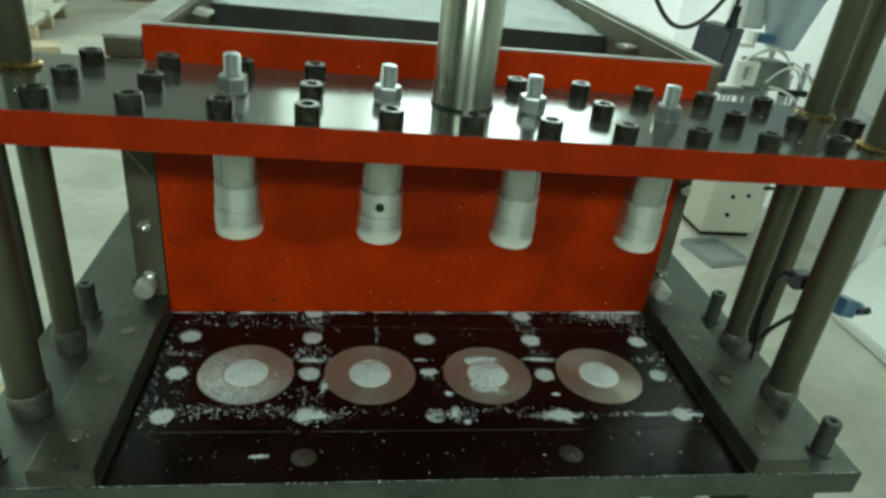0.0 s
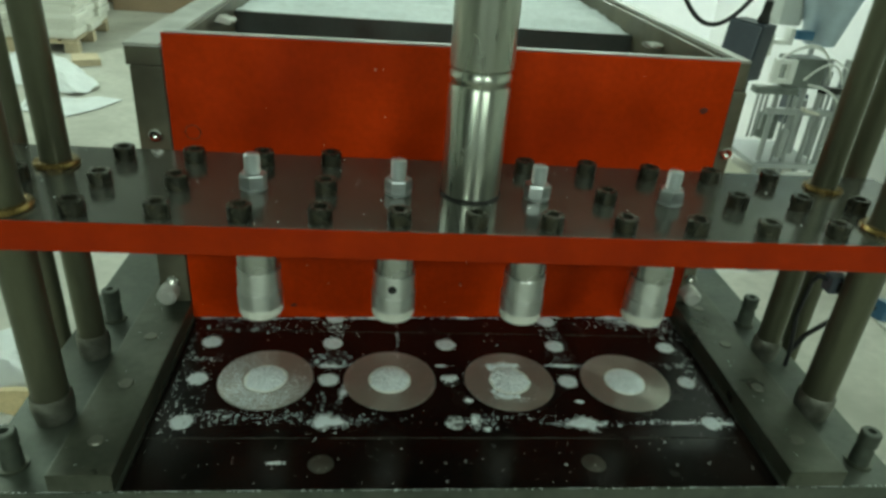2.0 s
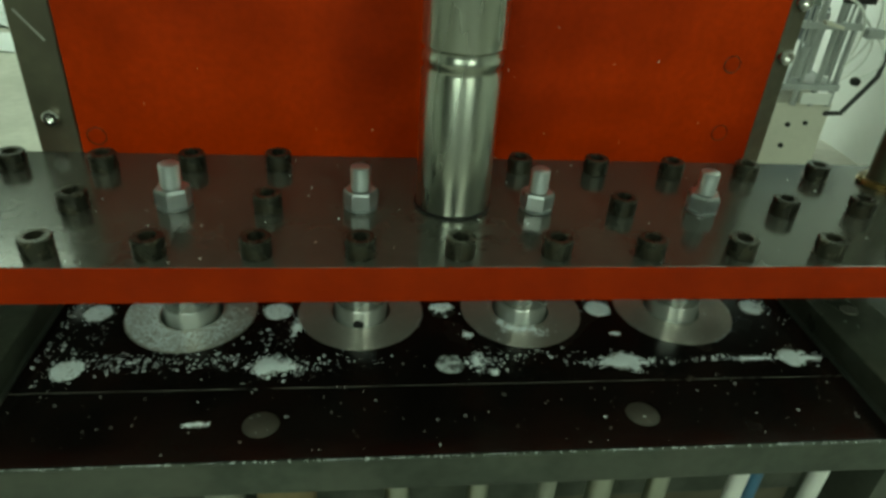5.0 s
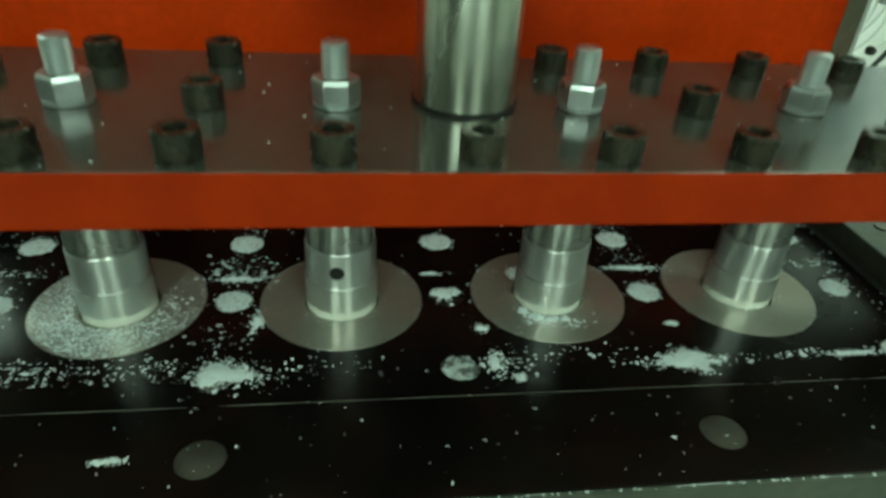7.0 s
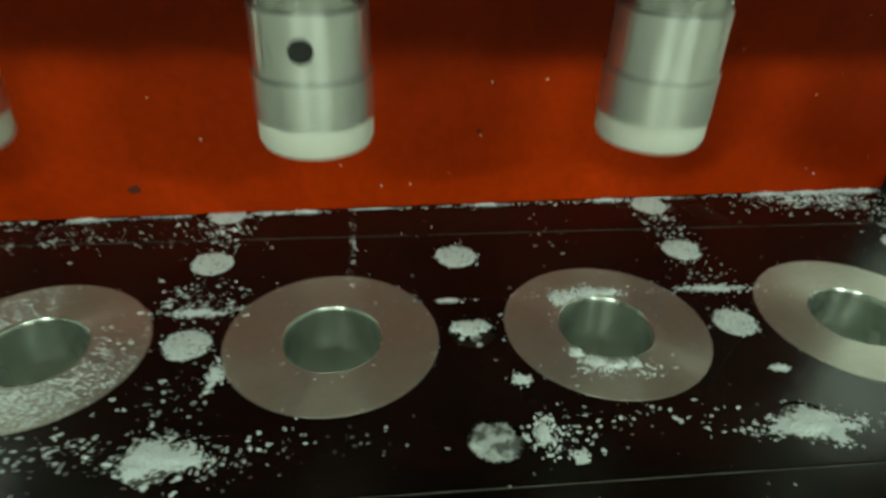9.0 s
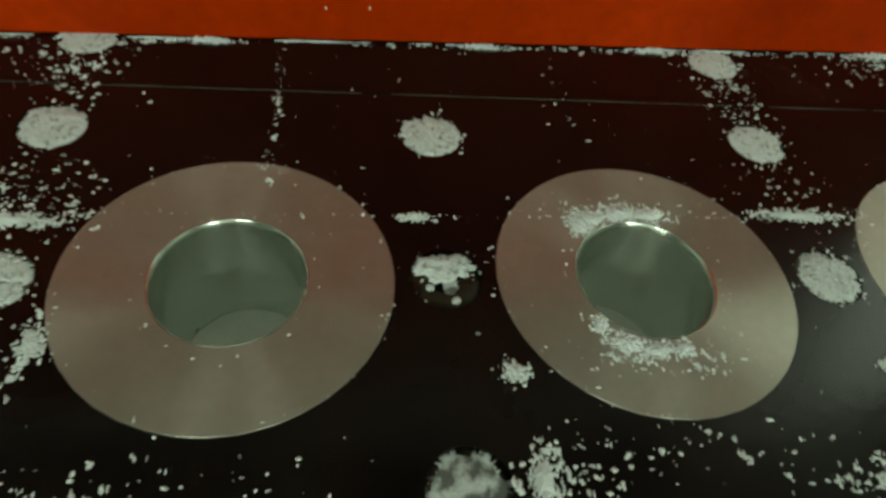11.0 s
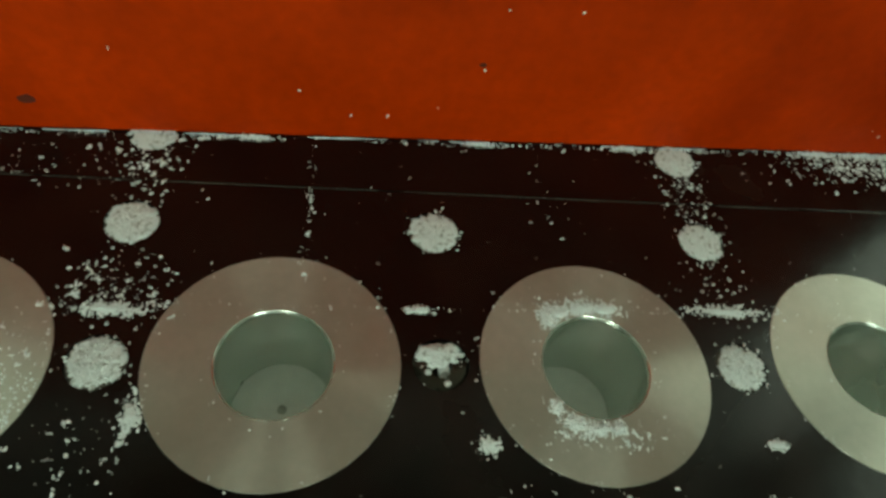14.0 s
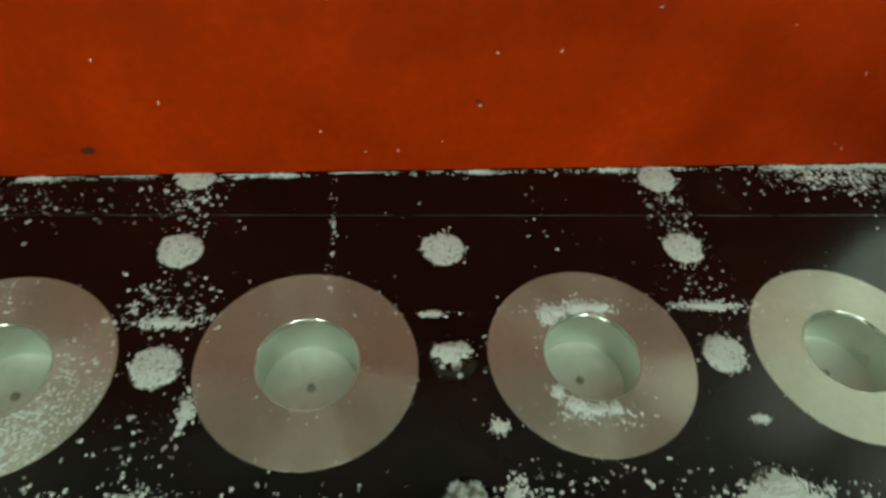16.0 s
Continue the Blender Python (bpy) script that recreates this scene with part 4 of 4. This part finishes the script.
# ---- behind the press ----
def right_side():
    cb = thing("control_box", "dark blue-grey junction box hung beside the feed box", "control box", pose(0.735, 0.7, 0.44, 0, 4, -58))
    part("case", box(-0.042, 0.042, -0.03, 0.03, -0.065, 0.065, 0.004), M_BLUE, cb)
    part("cover", box(-0.04, 0.04, -0.038, -0.031, -0.062, 0.062, 0.002), M_GREYBOX, cb)
    part("gland", lathe([(0, 0.066), (0.014, 0.066), (0.014, 0.075), (0.01, 0.085), (0.01, 0.115), (0, 0.115)], 16), M_BLACK, cb, "ribbed black cable gland", True, pose(0.02, 0, 0))
    part("stem", box(0.012, 0.03, -0.01, 0.01, -0.3, -0.066, 0.002), M_BLACK, cb)
    part("bracket", box(-0.2, 0.03, -0.008, 0.008, -0.125, -0.105, 0.001), M_STAIN, cb, "", False, pose(0, 0, 0, 0, 0, 38))
    part("lower_sensor", box(0.002, 0.04, -0.014, 0.014, -0.36, -0.302, 0.004), M_BLACK, cb, "black sensor body")
    tagged(part("hanging_cable", tube(arc((0.5, 0.75, 0.72), (0.76, 0.71, 0.62), 0.18, 20), 0.0055), M_CABLE, None, "", True), "black cable hanging in a loop beside the feed box", "cable")
    tagged(part("hanging_cable", tube([(0.76, 0.7, 0.54), (0.763, 0.702, 0.6), (0.765, 0.71, 0.8), (0.77, 0.72, 1.4)], 0.005), M_CABLE, None, "", True), "black cable running up from the junction box", "cable")

    d = thing("dosing_machine", "cream and stainless dosing machine with a blue-grey hopper", "dosing machine", pose(1.98, 2.42, FLOOR))
    part("cabinet", box(-0.13, 0.2, -0.12, 0.2, 0.03, 0.36, 0.008), M_CREAM, d, "cream enamelled cabinet")
    part("cabinet_foot", box(-0.11, 0.18, -0.1, 0.18, 0.0, 0.03), M_BLACK, d)
    for kx, kz in ((0.0, 0.25), (0.09, 0.26), (0.0, 0.14)):
        part("knob", lathe([(0, 0.012), (0.01, 0.012), (0.012, 0), (0, 0)], 14), M_BLACK, d, "small black knob", True, pose(kx, -0.121, kz, 90, 0, 0))
    part("tray", box(-0.19, 0.16, -0.18, 0.2, 0.44, 0.47, 0.004), M_STAIN, d)
    part("tray_window", box(-0.02, 0.13, -0.187, -0.181, 0.375, 0.43), M_TUBE, d, "white panel under the tray")
    for px, py in ((-0.16, -0.15), (-0.03, -0.15), (0.06, -0.15), (0.15, -0.15), (-0.16, 0.17), (0.15, 0.17)):
        part("post", lathe([(0, 0.36), (0.014, 0.36), (0.014, 1.0), (0, 1.0)], 14), M_STAIN, d, "stainless post", True, pose(px, py, 0))
    for px, z0, z1 in ((-0.265, 0.6, 0.83), (-0.24, 0.6, 0.83), (-0.215, 0.64, 0.83), (-0.1, 0.47, 0.83), (0.1, 0.47, 0.84)):
        part("guide_rod", lathe([(0, z0), (0.0065, z0), (0.0065, z1), (0, z1)], 10), M_STAIN, d, "thin stainless guide rod", True, pose(px, -0.165, 0))
    part("chute", box(-0.2, -0.11, -0.2, -0.12, 0.7, 0.715, 0.003), M_CREAM, d, "cream sloping chute", False, pose(0.02, 0, 0.02, 0, 12, 0))
    part("crossbar", box(-0.2, 0.18, -0.17, -0.13, 0.72, 0.75, 0.003), M_STAIN, d)
    part("motor", lathe([(0, 0.0), (0.05, 0.0), (0.05, 0.12), (0.03, 0.14), (0, 0.14)], 20), M_BLOCK, d, "grey drive motor", True, pose(-0.09, -0.02, 0.56))
    part("terminal_box", box(0.02, 0.12, 0.02, 0.1, 0.62, 0.78, 0.005), M_GREYBOX, d, "dark terminal box")
    part("manifold", box(0.03, 0.17, -0.2, -0.165, 0.84, 0.87, 0.003), M_BLACK, d, "black air manifold")
    part("drive_block", box(-0.17, 0.02, -0.19, -0.08, 0.86, 1.0, 0.006), M_BLOCK, d, "grey-green cast drive block")
    part("drive_plate", box(-0.3, -0.087, -0.2, -0.14, 0.826, 0.858, 0.003), M_BLOCK, d, "dark cross plate")
    part("top_bracket", box(-0.29, -0.18, -0.18, -0.12, 1.055, 1.075, 0.003), M_TUBE, d, "white bracket")
    part("top_bracket", box(-0.29, -0.273, -0.18, -0.12, 1.0, 1.1, 0.003), M_TUBE, d, "white bracket")
    part("top_bracket", box(-0.2, -0.18, -0.18, -0.12, 1.0765, 1.13, 0.003), M_TUBE, d, "white bracket")
    bm = box(-0.262, -0.232, -0.235, -0.201, 0.885, 1.0, 0.005)
    box(-0.188, -0.155, -0.235, -0.201, 0.885, 1.0, 0.005, bm)
    box(-0.2325, -0.1875, -0.233, -0.203, 0.886, 0.908, 0.002, bm)
    box(-0.2325, -0.1875, -0.233, -0.203, 0.976, 0.999, 0.002, bm)
    part("valve_block", bm, M_TUBE, d, "white valve block with an open window")
    part("side_valve", box(0.19, 0.28, -0.19, -0.14, 0.69, 0.73, 0.004), M_STAIN, d, "grey side valve")
    part("valve_knob", lathe([(0, 0.03), (0.016, 0.03), (0.02, 0.02), (0.02, 0), (0, 0)], 16), M_BLACK, d, "round black knob", True, pose(0.2, -0.2, 0.5, 90, 0, 0))
    part("cylinder", lathe([(0, 0.5), (0.022, 0.5), (0.022, 0.64), (0.008, 0.65), (0.008, 0.86), (0, 0.86)], 16), M_STAIN, d, "slim air cylinder", True, pose(-0.07, -0.16, 0))
    part("cylinder", lathe([(0, 0.5), (0.03, 0.5), (0.03, 0.78), (0.012, 0.79), (0.012, 0.93), (0, 0.93)], 18), M_STAIN, d, "air cylinder", True, pose(0.02, -0.08, 0))
    part("cylinder", lathe([(0, 0.5), (0.022, 0.5), (0.022, 0.74), (0.01, 0.75), (0.01, 0.93), (0, 0.93)], 18), M_STAIN, d, "air cylinder", True, pose(0.11, -0.11, 0))
    part("blue_fitting", box(-0.18, -0.095, -0.2, -0.14, 1.085, 1.125, 0.006), M_BLUEFIT, d, "blue fitting")
    part("hopper", lathe([(0.04, 1.05), (0.072, 1.055), (0.13, 1.27), (0.3, 1.75), (0.3, 2.0), (0.29, 2.0), (0.29, 1.76), (0.1, 1.2), (0.04, 1.06)], 40), M_HOPPER, d, "blue-grey cone hopper", True, pose(0.0, -0.1, 0))
    part("side_case", box(-0.21, -0.09, -0.06, 0.1, 1.125, 1.6, 0.02), M_CASE, d, "pale grey side case")
    for k, (a, c, s, w) in enumerate((((-0.08, -0.2, 0.9), (0.16, -0.15, 0.86), -0.1, (0, -0.03, 0)), ((-0.05, -0.2, 0.88), (0.2, -0.12, 0.6), -0.06, (0.06, -0.03, 0)),
                                      ((0.17, -0.15, 0.95), (0.15, -0.16, 0.55), 0.0, (0.09, 0, 0)), ((0.17, -0.1, 0.8), (0.16, -0.12, 0.45), 0.0, (0.13, 0, 0)),
                                      ((-0.25, -0.21, 0.98), (0.02, -0.19, 1.0), -0.08, (0, -0.03, 0)), ((-0.22, -0.2, 1.0), (0.07, -0.18, 0.9), -0.1, (0.02, -0.02, 0)),
                                      ((0.27, -0.16, 0.69), (0.2, -0.17, 0.5), 0.03, (0.1, 0, 0)), ((0.25, -0.16, 0.73), (0.06, -0.17, 1.0), 0.0, (0.1, 0, 0)))):
        part("air_tube", tube(arc(a, c, s, 14, w), 0.006 if k < 5 else 0.004, 8), M_TUBE, d, "bent white air tube", True)
    tagged(part("floor_cable", tube([(2.5, 2.5, 0.3), (2.45, 2.4, -0.1), (2.36, 2.3, -0.35), (2.2, 2.25, -0.52), (2.12, 2.35, -0.56)], 0.012), M_CABLE, None, "", True), "thick black cable from the wall to the machine", "cable")
    tr = thing("floor_tray", "shallow grey steel tray lying on the concrete floor", "tray", pose(1.83, 2.08, FLOOR, 0, 0, 12))
    part("base", box(-0.12, 0.12, -0.13, 0.13, 0.0, 0.008, 0.001), M_STAIN, tr)
    for x0, x1, y0, y1 in ((-0.12, 0.12, -0.13, -0.124), (-0.12, 0.12, 0.124, 0.13), (-0.12, -0.114, -0.1235, 0.1235), (0.114, 0.12, -0.1235, 0.1235)):
        part("rim", box(x0, x1, y0, y1, 0.0085, 0.04, 0.001), M_STAIN, tr)
    bm = bmesh.new()
    low = [bm.verts.new((x, y, FLOOR)) for x, y in ((2.14, 0.3), (3.3, 0.3), (3.3, 2.3), (2.8, 2.13), (2.5, 1.87), (2.13, 1.5))]
    solid = bmesh.ops.extrude_face_region(bm, geom=[bm.faces.new(low)])
    for v in solid["geom"]:
        if isinstance(v, bmesh.types.BMVert):
            v.co.z += 0.05
    bmesh.ops.recalc_face_normals(bm, faces=bm.faces)
    bmesh.ops.bevel(bm, geom=list(bm.edges), offset=0.008, segments=2, affect="EDGES")
    tagged(part("foam_slab", bm, M_WALL), "flat white foam slab lying on the concrete floor", "foam slab")

    s = thing("limit_switch", "small black limit switch clamped to a guide column", "switch", pose(0.586, -0.034, 0.222))
    part("body", box(-0.016, 0.012, -0.008, 0.014, -0.014, 0.014, 0.003), M_GREYBOX, s)
    part("bracket", box(-0.006, 0.008, -0.0165, -0.0085, -0.008, 0.008, 0.002), M_BLACK, s)
    part("lead", tube([(-0.015, 0.004, 0.006), (-0.024, 0.014, 0.006), (-0.012, 0.04, -0.02), (0.004, 0.062, -0.05), (0.013, 0.078, -0.11), (0.03, 0.083, -0.19), (0.032, 0.085, -0.2215)], 0.0038), M_CABLE, s, "black lead hanging down", True)
    g = thing("blue_connector", "blue plug connector on a short pipe", "connector", pose(0.825, 0.12, 0.08, 0, 20, 25))
    part("body", box(-0.034, 0.036, -0.02, 0.02, -0.018, 0.018, 0.006), M_BLUEFIT, g)
    part("latch", tube([(0.03, -0.022, 0.0), (0.06, -0.026, 0.012), (0.095, -0.02, 0.004), (0.1, -0.005, -0.008)], 0.004), M_BLACK, g, "black wire latch", True)
    part("sleeve", lathe([(0, -0.03), (0.015, -0.03), (0.015, 0.03), (0, 0.03)], 14), M_BLUEFIT, g, "", True, pose(0.055, 0, 0, 0, 90, 0))
    part("lead", tube([(-0.03, 0, 0), (-0.06, 0.02, -0.01), (-0.085, 0.06, -0.1), (-0.1, 0.12, -0.4), (-0.1, 0.16, -0.9)], 0.005), M_CABLE, g, "black lead hanging down", True)


def left_side():
    # pallets stacked with bags
    for px, py, layers, turn in ((-3.6, 6.38, 11, 7), (-5.3, 6.9, 12, -2), (-4.3, 8.2, 11, 1)):
        p = thing("pallet", "worn pale wooden pallet on the floor", "pallet", pose(px, py, FLOOR, 0, 0, turn), "pallets")
        for bx in (-0.5, 0.0, 0.5):
            for by in (-0.55, 0.0, 0.55):
                part("block", box(bx - 0.06, bx + 0.06, by - 0.06, by + 0.06, 0.0, 0.09, 0.004), M_WOOD, p)
        for k in range(3):
            part("bearer", box(-0.56, 0.56, -0.62 + 0.55 * k, -0.52 + 0.56 * k, 0.0905, 0.11), M_WOOD, p)
        for k in range(7):
            part("deck_board", box(-0.56 + 0.165 * k, -0.43 + 0.165 * k, -0.62, 0.62, 0.111, 0.132, 0.002), M_WOOD, p)
        shape = None
        for k in range(layers):
            for ix in (0, 1):
                for iy in (0, 1, 2):
                    m = pose(px, py, FLOOR, 0, 0, turn) @ pose(-0.28 + 0.56 * ix + 0.035 * random.uniform(-1, 1), -0.41 + 0.41 * iy + 0.01 * random.uniform(-1, 1), 0.133 + 0.074 * k, 0, 0, 2 * random.uniform(-1, 1))
                    if shape is None:
                        bm = box(-0.29, 0.29, -0.205, 0.205, 0.0, 0.077, 0.033)
                        bmesh.ops.subdivide_edges(bm, edges=bm.edges, cuts=1)
                        rough_up(bm, 0.010, 9, 2)
                        shape = part("salt_bag", bm, M_BAG, None, "", True, m)
                        ob = shape
                    else:
                        ob = new("salt_bag", shape.data)
                        ob.matrix_basis = m
                    tagged(ob, "filled white woven salt bag stacked on a pallet", "bag", "salt bags")

    def sheet(name, x, y, w, d, h, seed, material, label, category, turn=0.0, z=FLOOR + 0.012):
        bm = bmesh.new()
        n = 26
        g = [[None] * (n + 1) for _ in range(n + 1)]
        for j in range(n + 1):
            for i in range(n + 1):
                u, v = i / n - 0.5, j / n - 0.5
                wob = 1 + 0.25 * noise.noise(Vector((u * 3, v * 3, seed)))
                f = max(0.0, 1 - 2.0 * math.hypot(u, v))
                zz = h * f * (0.6 + 0.8 * noise.noise(Vector((u * 5 + seed, v * 5, 1)))) + 0.16 * h * abs(noise.noise(Vector((u * 13, v * 13, seed))))
                g[j][i] = bm.verts.new((u * w * wob, v * d * wob, max(0.0, zz)))
        for j in range(n):
            for i in range(n):
                bm.faces.new((g[j][i], g[j][i + 1], g[j + 1][i + 1], g[j + 1][i]))
        ob = part(name, bm, material, None, "", True, pose(x, y, z, 0, 0, turn))
        so = ob.modifiers.new("thick", "SOLIDIFY")
        so.thickness = 0.006
        tagged(ob, label, category)

    def fold(outline, h, seed, label):
        """A stiff creased sheet with a sharp-cornered outline."""
        mid = sum((Vector(p) for p in outline), Vector((0, 0))) / len(outline)
        rim = []
        for p, q in zip(outline, outline[1:] + outline[:1]):
            rim += [Vector(p).lerp(Vector(q), k / 6) - mid for k in range(6)]
        bm, rings = bmesh.new(), []
        for k in range(8):
            f = 1 - k / 8
            ring = []
            for p in rim:
                v = p * f
                z = h * (1 - f ** 3) * 0.7 + 1.4 * h * abs(noise.noise(Vector((v.x * 2.3 + seed, v.y * 2.3, seed)))) * (0.35 + 0.65 * (1 - f)) + 0.25 * h * noise.noise(Vector((v.x * 8, v.y * 8, seed)))
                ring.append(bm.verts.new((v.x, v.y, max(0.004, z))))
            rings.append(ring)
        n = len(rim)
        for a, b in zip(rings, rings[1:]):
            for k in range(n):
                bm.faces.new((a[k], a[(k + 1) % n], b[(k + 1) % n], b[k]))
        bm.faces.new(rings[-1])
        ob = part("plastic_sheet", bm, M_FILM, None, "", False, pose(mid.x, mid.y, FLOOR + 0.004))
        so = ob.modifiers.new("thick", "SOLIDIFY")
        so.thickness = 0.004
        tagged(ob, label, "plastic sheet")

    fold([(-3.1, 5.62), (-2.74, 5.2), (-2.36, 4.66), (-2.44, 4.42), (-2.8, 4.6), (-3.3, 4.75), (-3.4, 5.3)], 0.16, 3.0, "creased white plastic sheet heaped on the floor")
    fold([(-2.09, 4.37), (-2.2, 4.06), (-2.32, 3.9), (-2.7, 4.0), (-2.75, 4.3), (-2.45, 4.33)], 0.05, 9.0, "flat folded white plastic sheet with a pointed corner")
    sheet("plastic_bag", -1.36, 0.95, 0.5, 0.7, 0.16, 5.0, M_FILM, "crumpled white plastic bag on the floor", "plastic bag", 35)
    t = thing("waste_tub", "shallow tan plastic tub on the floor", "tub", pose(-1.22, 0.66, FLOOR))
    part("shell", lathe([(0, 0.0), (0.15, 0.0), (0.18, 0.12), (0.19, 0.122), (0.19, 0.127), (0.172, 0.125), (0.145, 0.01), (0, 0.01)], 32), M_ORANGE, t, "", True)
    sheet("plastic_scrap", -1.25, 0.96, 0.13, 0.12, 0.07, 2.0, M_SCRAP, "crumpled orange plastic scrap on the floor", "plastic scrap", 20)
    b = thing("wood_board", "pale timber board lying by the pallet", "board", pose(-2.78, 5.5, FLOOR, 0, 0, 25))
    part("board", box(-0.11, 0.11, -0.14, 0.14, 0.0, 0.06, 0.004), M_WOOD, b)
    tagged(part("carton", box(-3.5, -2.3, 8.3, 9.1, FLOOR + 0.002, 0.1, 0.01), M_CARTON, None), "large brown carton standing against the far wall", "carton")
    tagged(part("carton", box(-4.9, -3.6, 8.9, 9.5, FLOOR + 0.002, 0.6, 0.01), M_CARTON, None), "large brown carton standing against the far wall", "carton")
    c = thing("machine_cabinet", "white and dark blue machine cabinet by the wall", "cabinet", pose(-1.9, 8.2, FLOOR))
    part("body", box(-0.33, -0.1, -0.3, 0.3, 0, 1.6, 0.01), M_WALL, c, "white side panel")
    part("door", box(-0.098, 0.5, -0.31, 0.3, 0, 1.6, 0.01), M_BLUE, c, "dark blue door")


hall()
bed()
columns()
RAM = ram()
TABLETS = tablets()
feed_box()
salt()
right_side()
left_side()


def motions():
    drop = [(0.0, 0.319), (0.5, 0.2885), (1.0, 0.2555), (1.5, 0.2245), (2.0, 0.192), (2.5, 0.161), (3.0, 0.129), (3.5, 0.0975), (4.0, 0.066), (4.2, 0.0535),
            (4.7, 0.022), (5.1, -0.004), (5.4, -0.0155), (5.7, -0.017), (6.15, -0.017), (6.3, -0.0125), (6.5, 0.005), (7.0, 0.050), (7.5, 0.0872), (8.0, 0.1325), (8.5, 0.1705), (9.0, 0.212),
            (9.5, 0.253), (10.0, 0.293), (10.5, 0.334), (11.0, 0.375), (11.5, 0.416), (12.0, 0.457), (12.4, 0.481), (12.6, 0.484), (16.0, 0.484)]
    walk(RAM, [(t, pose(0, 0, z)) for t, z in drop])
    sink = [(0.0, 0.001), (4.0, 0.001), (4.1, 0.0), (4.2, -0.0055), (4.7, -0.037), (5.1, -0.063), (5.4, -0.0745), (5.7, -0.076), (15.4, -0.076), (15.5, -0.075), (15.7, -0.061), (16.0, -0.036)]
    # the loose fill is pressed down into the tablet
    press = [(0.0, 0.001), (3.9, 0.001), (4.0, -0.0005), (4.2, -0.0135), (4.7, -0.047), (5.1, -0.0735), (5.4, -0.0855), (5.7, -0.0875), (15.4, -0.0875), (15.5, -0.0865), (15.7, -0.0725), (16.0, -0.0475)]
    for ob in FILLS:
        x, y = ob.location[0], ob.location[1]
        walk(ob, [(t, pose(x, y, z)) for t, z in press])
    for ob in TABLETS:
        x, y = ob.location[0], ob.location[1]
        walk(ob, [(t, pose(x, y, z)) for t, z in sink])


motions()
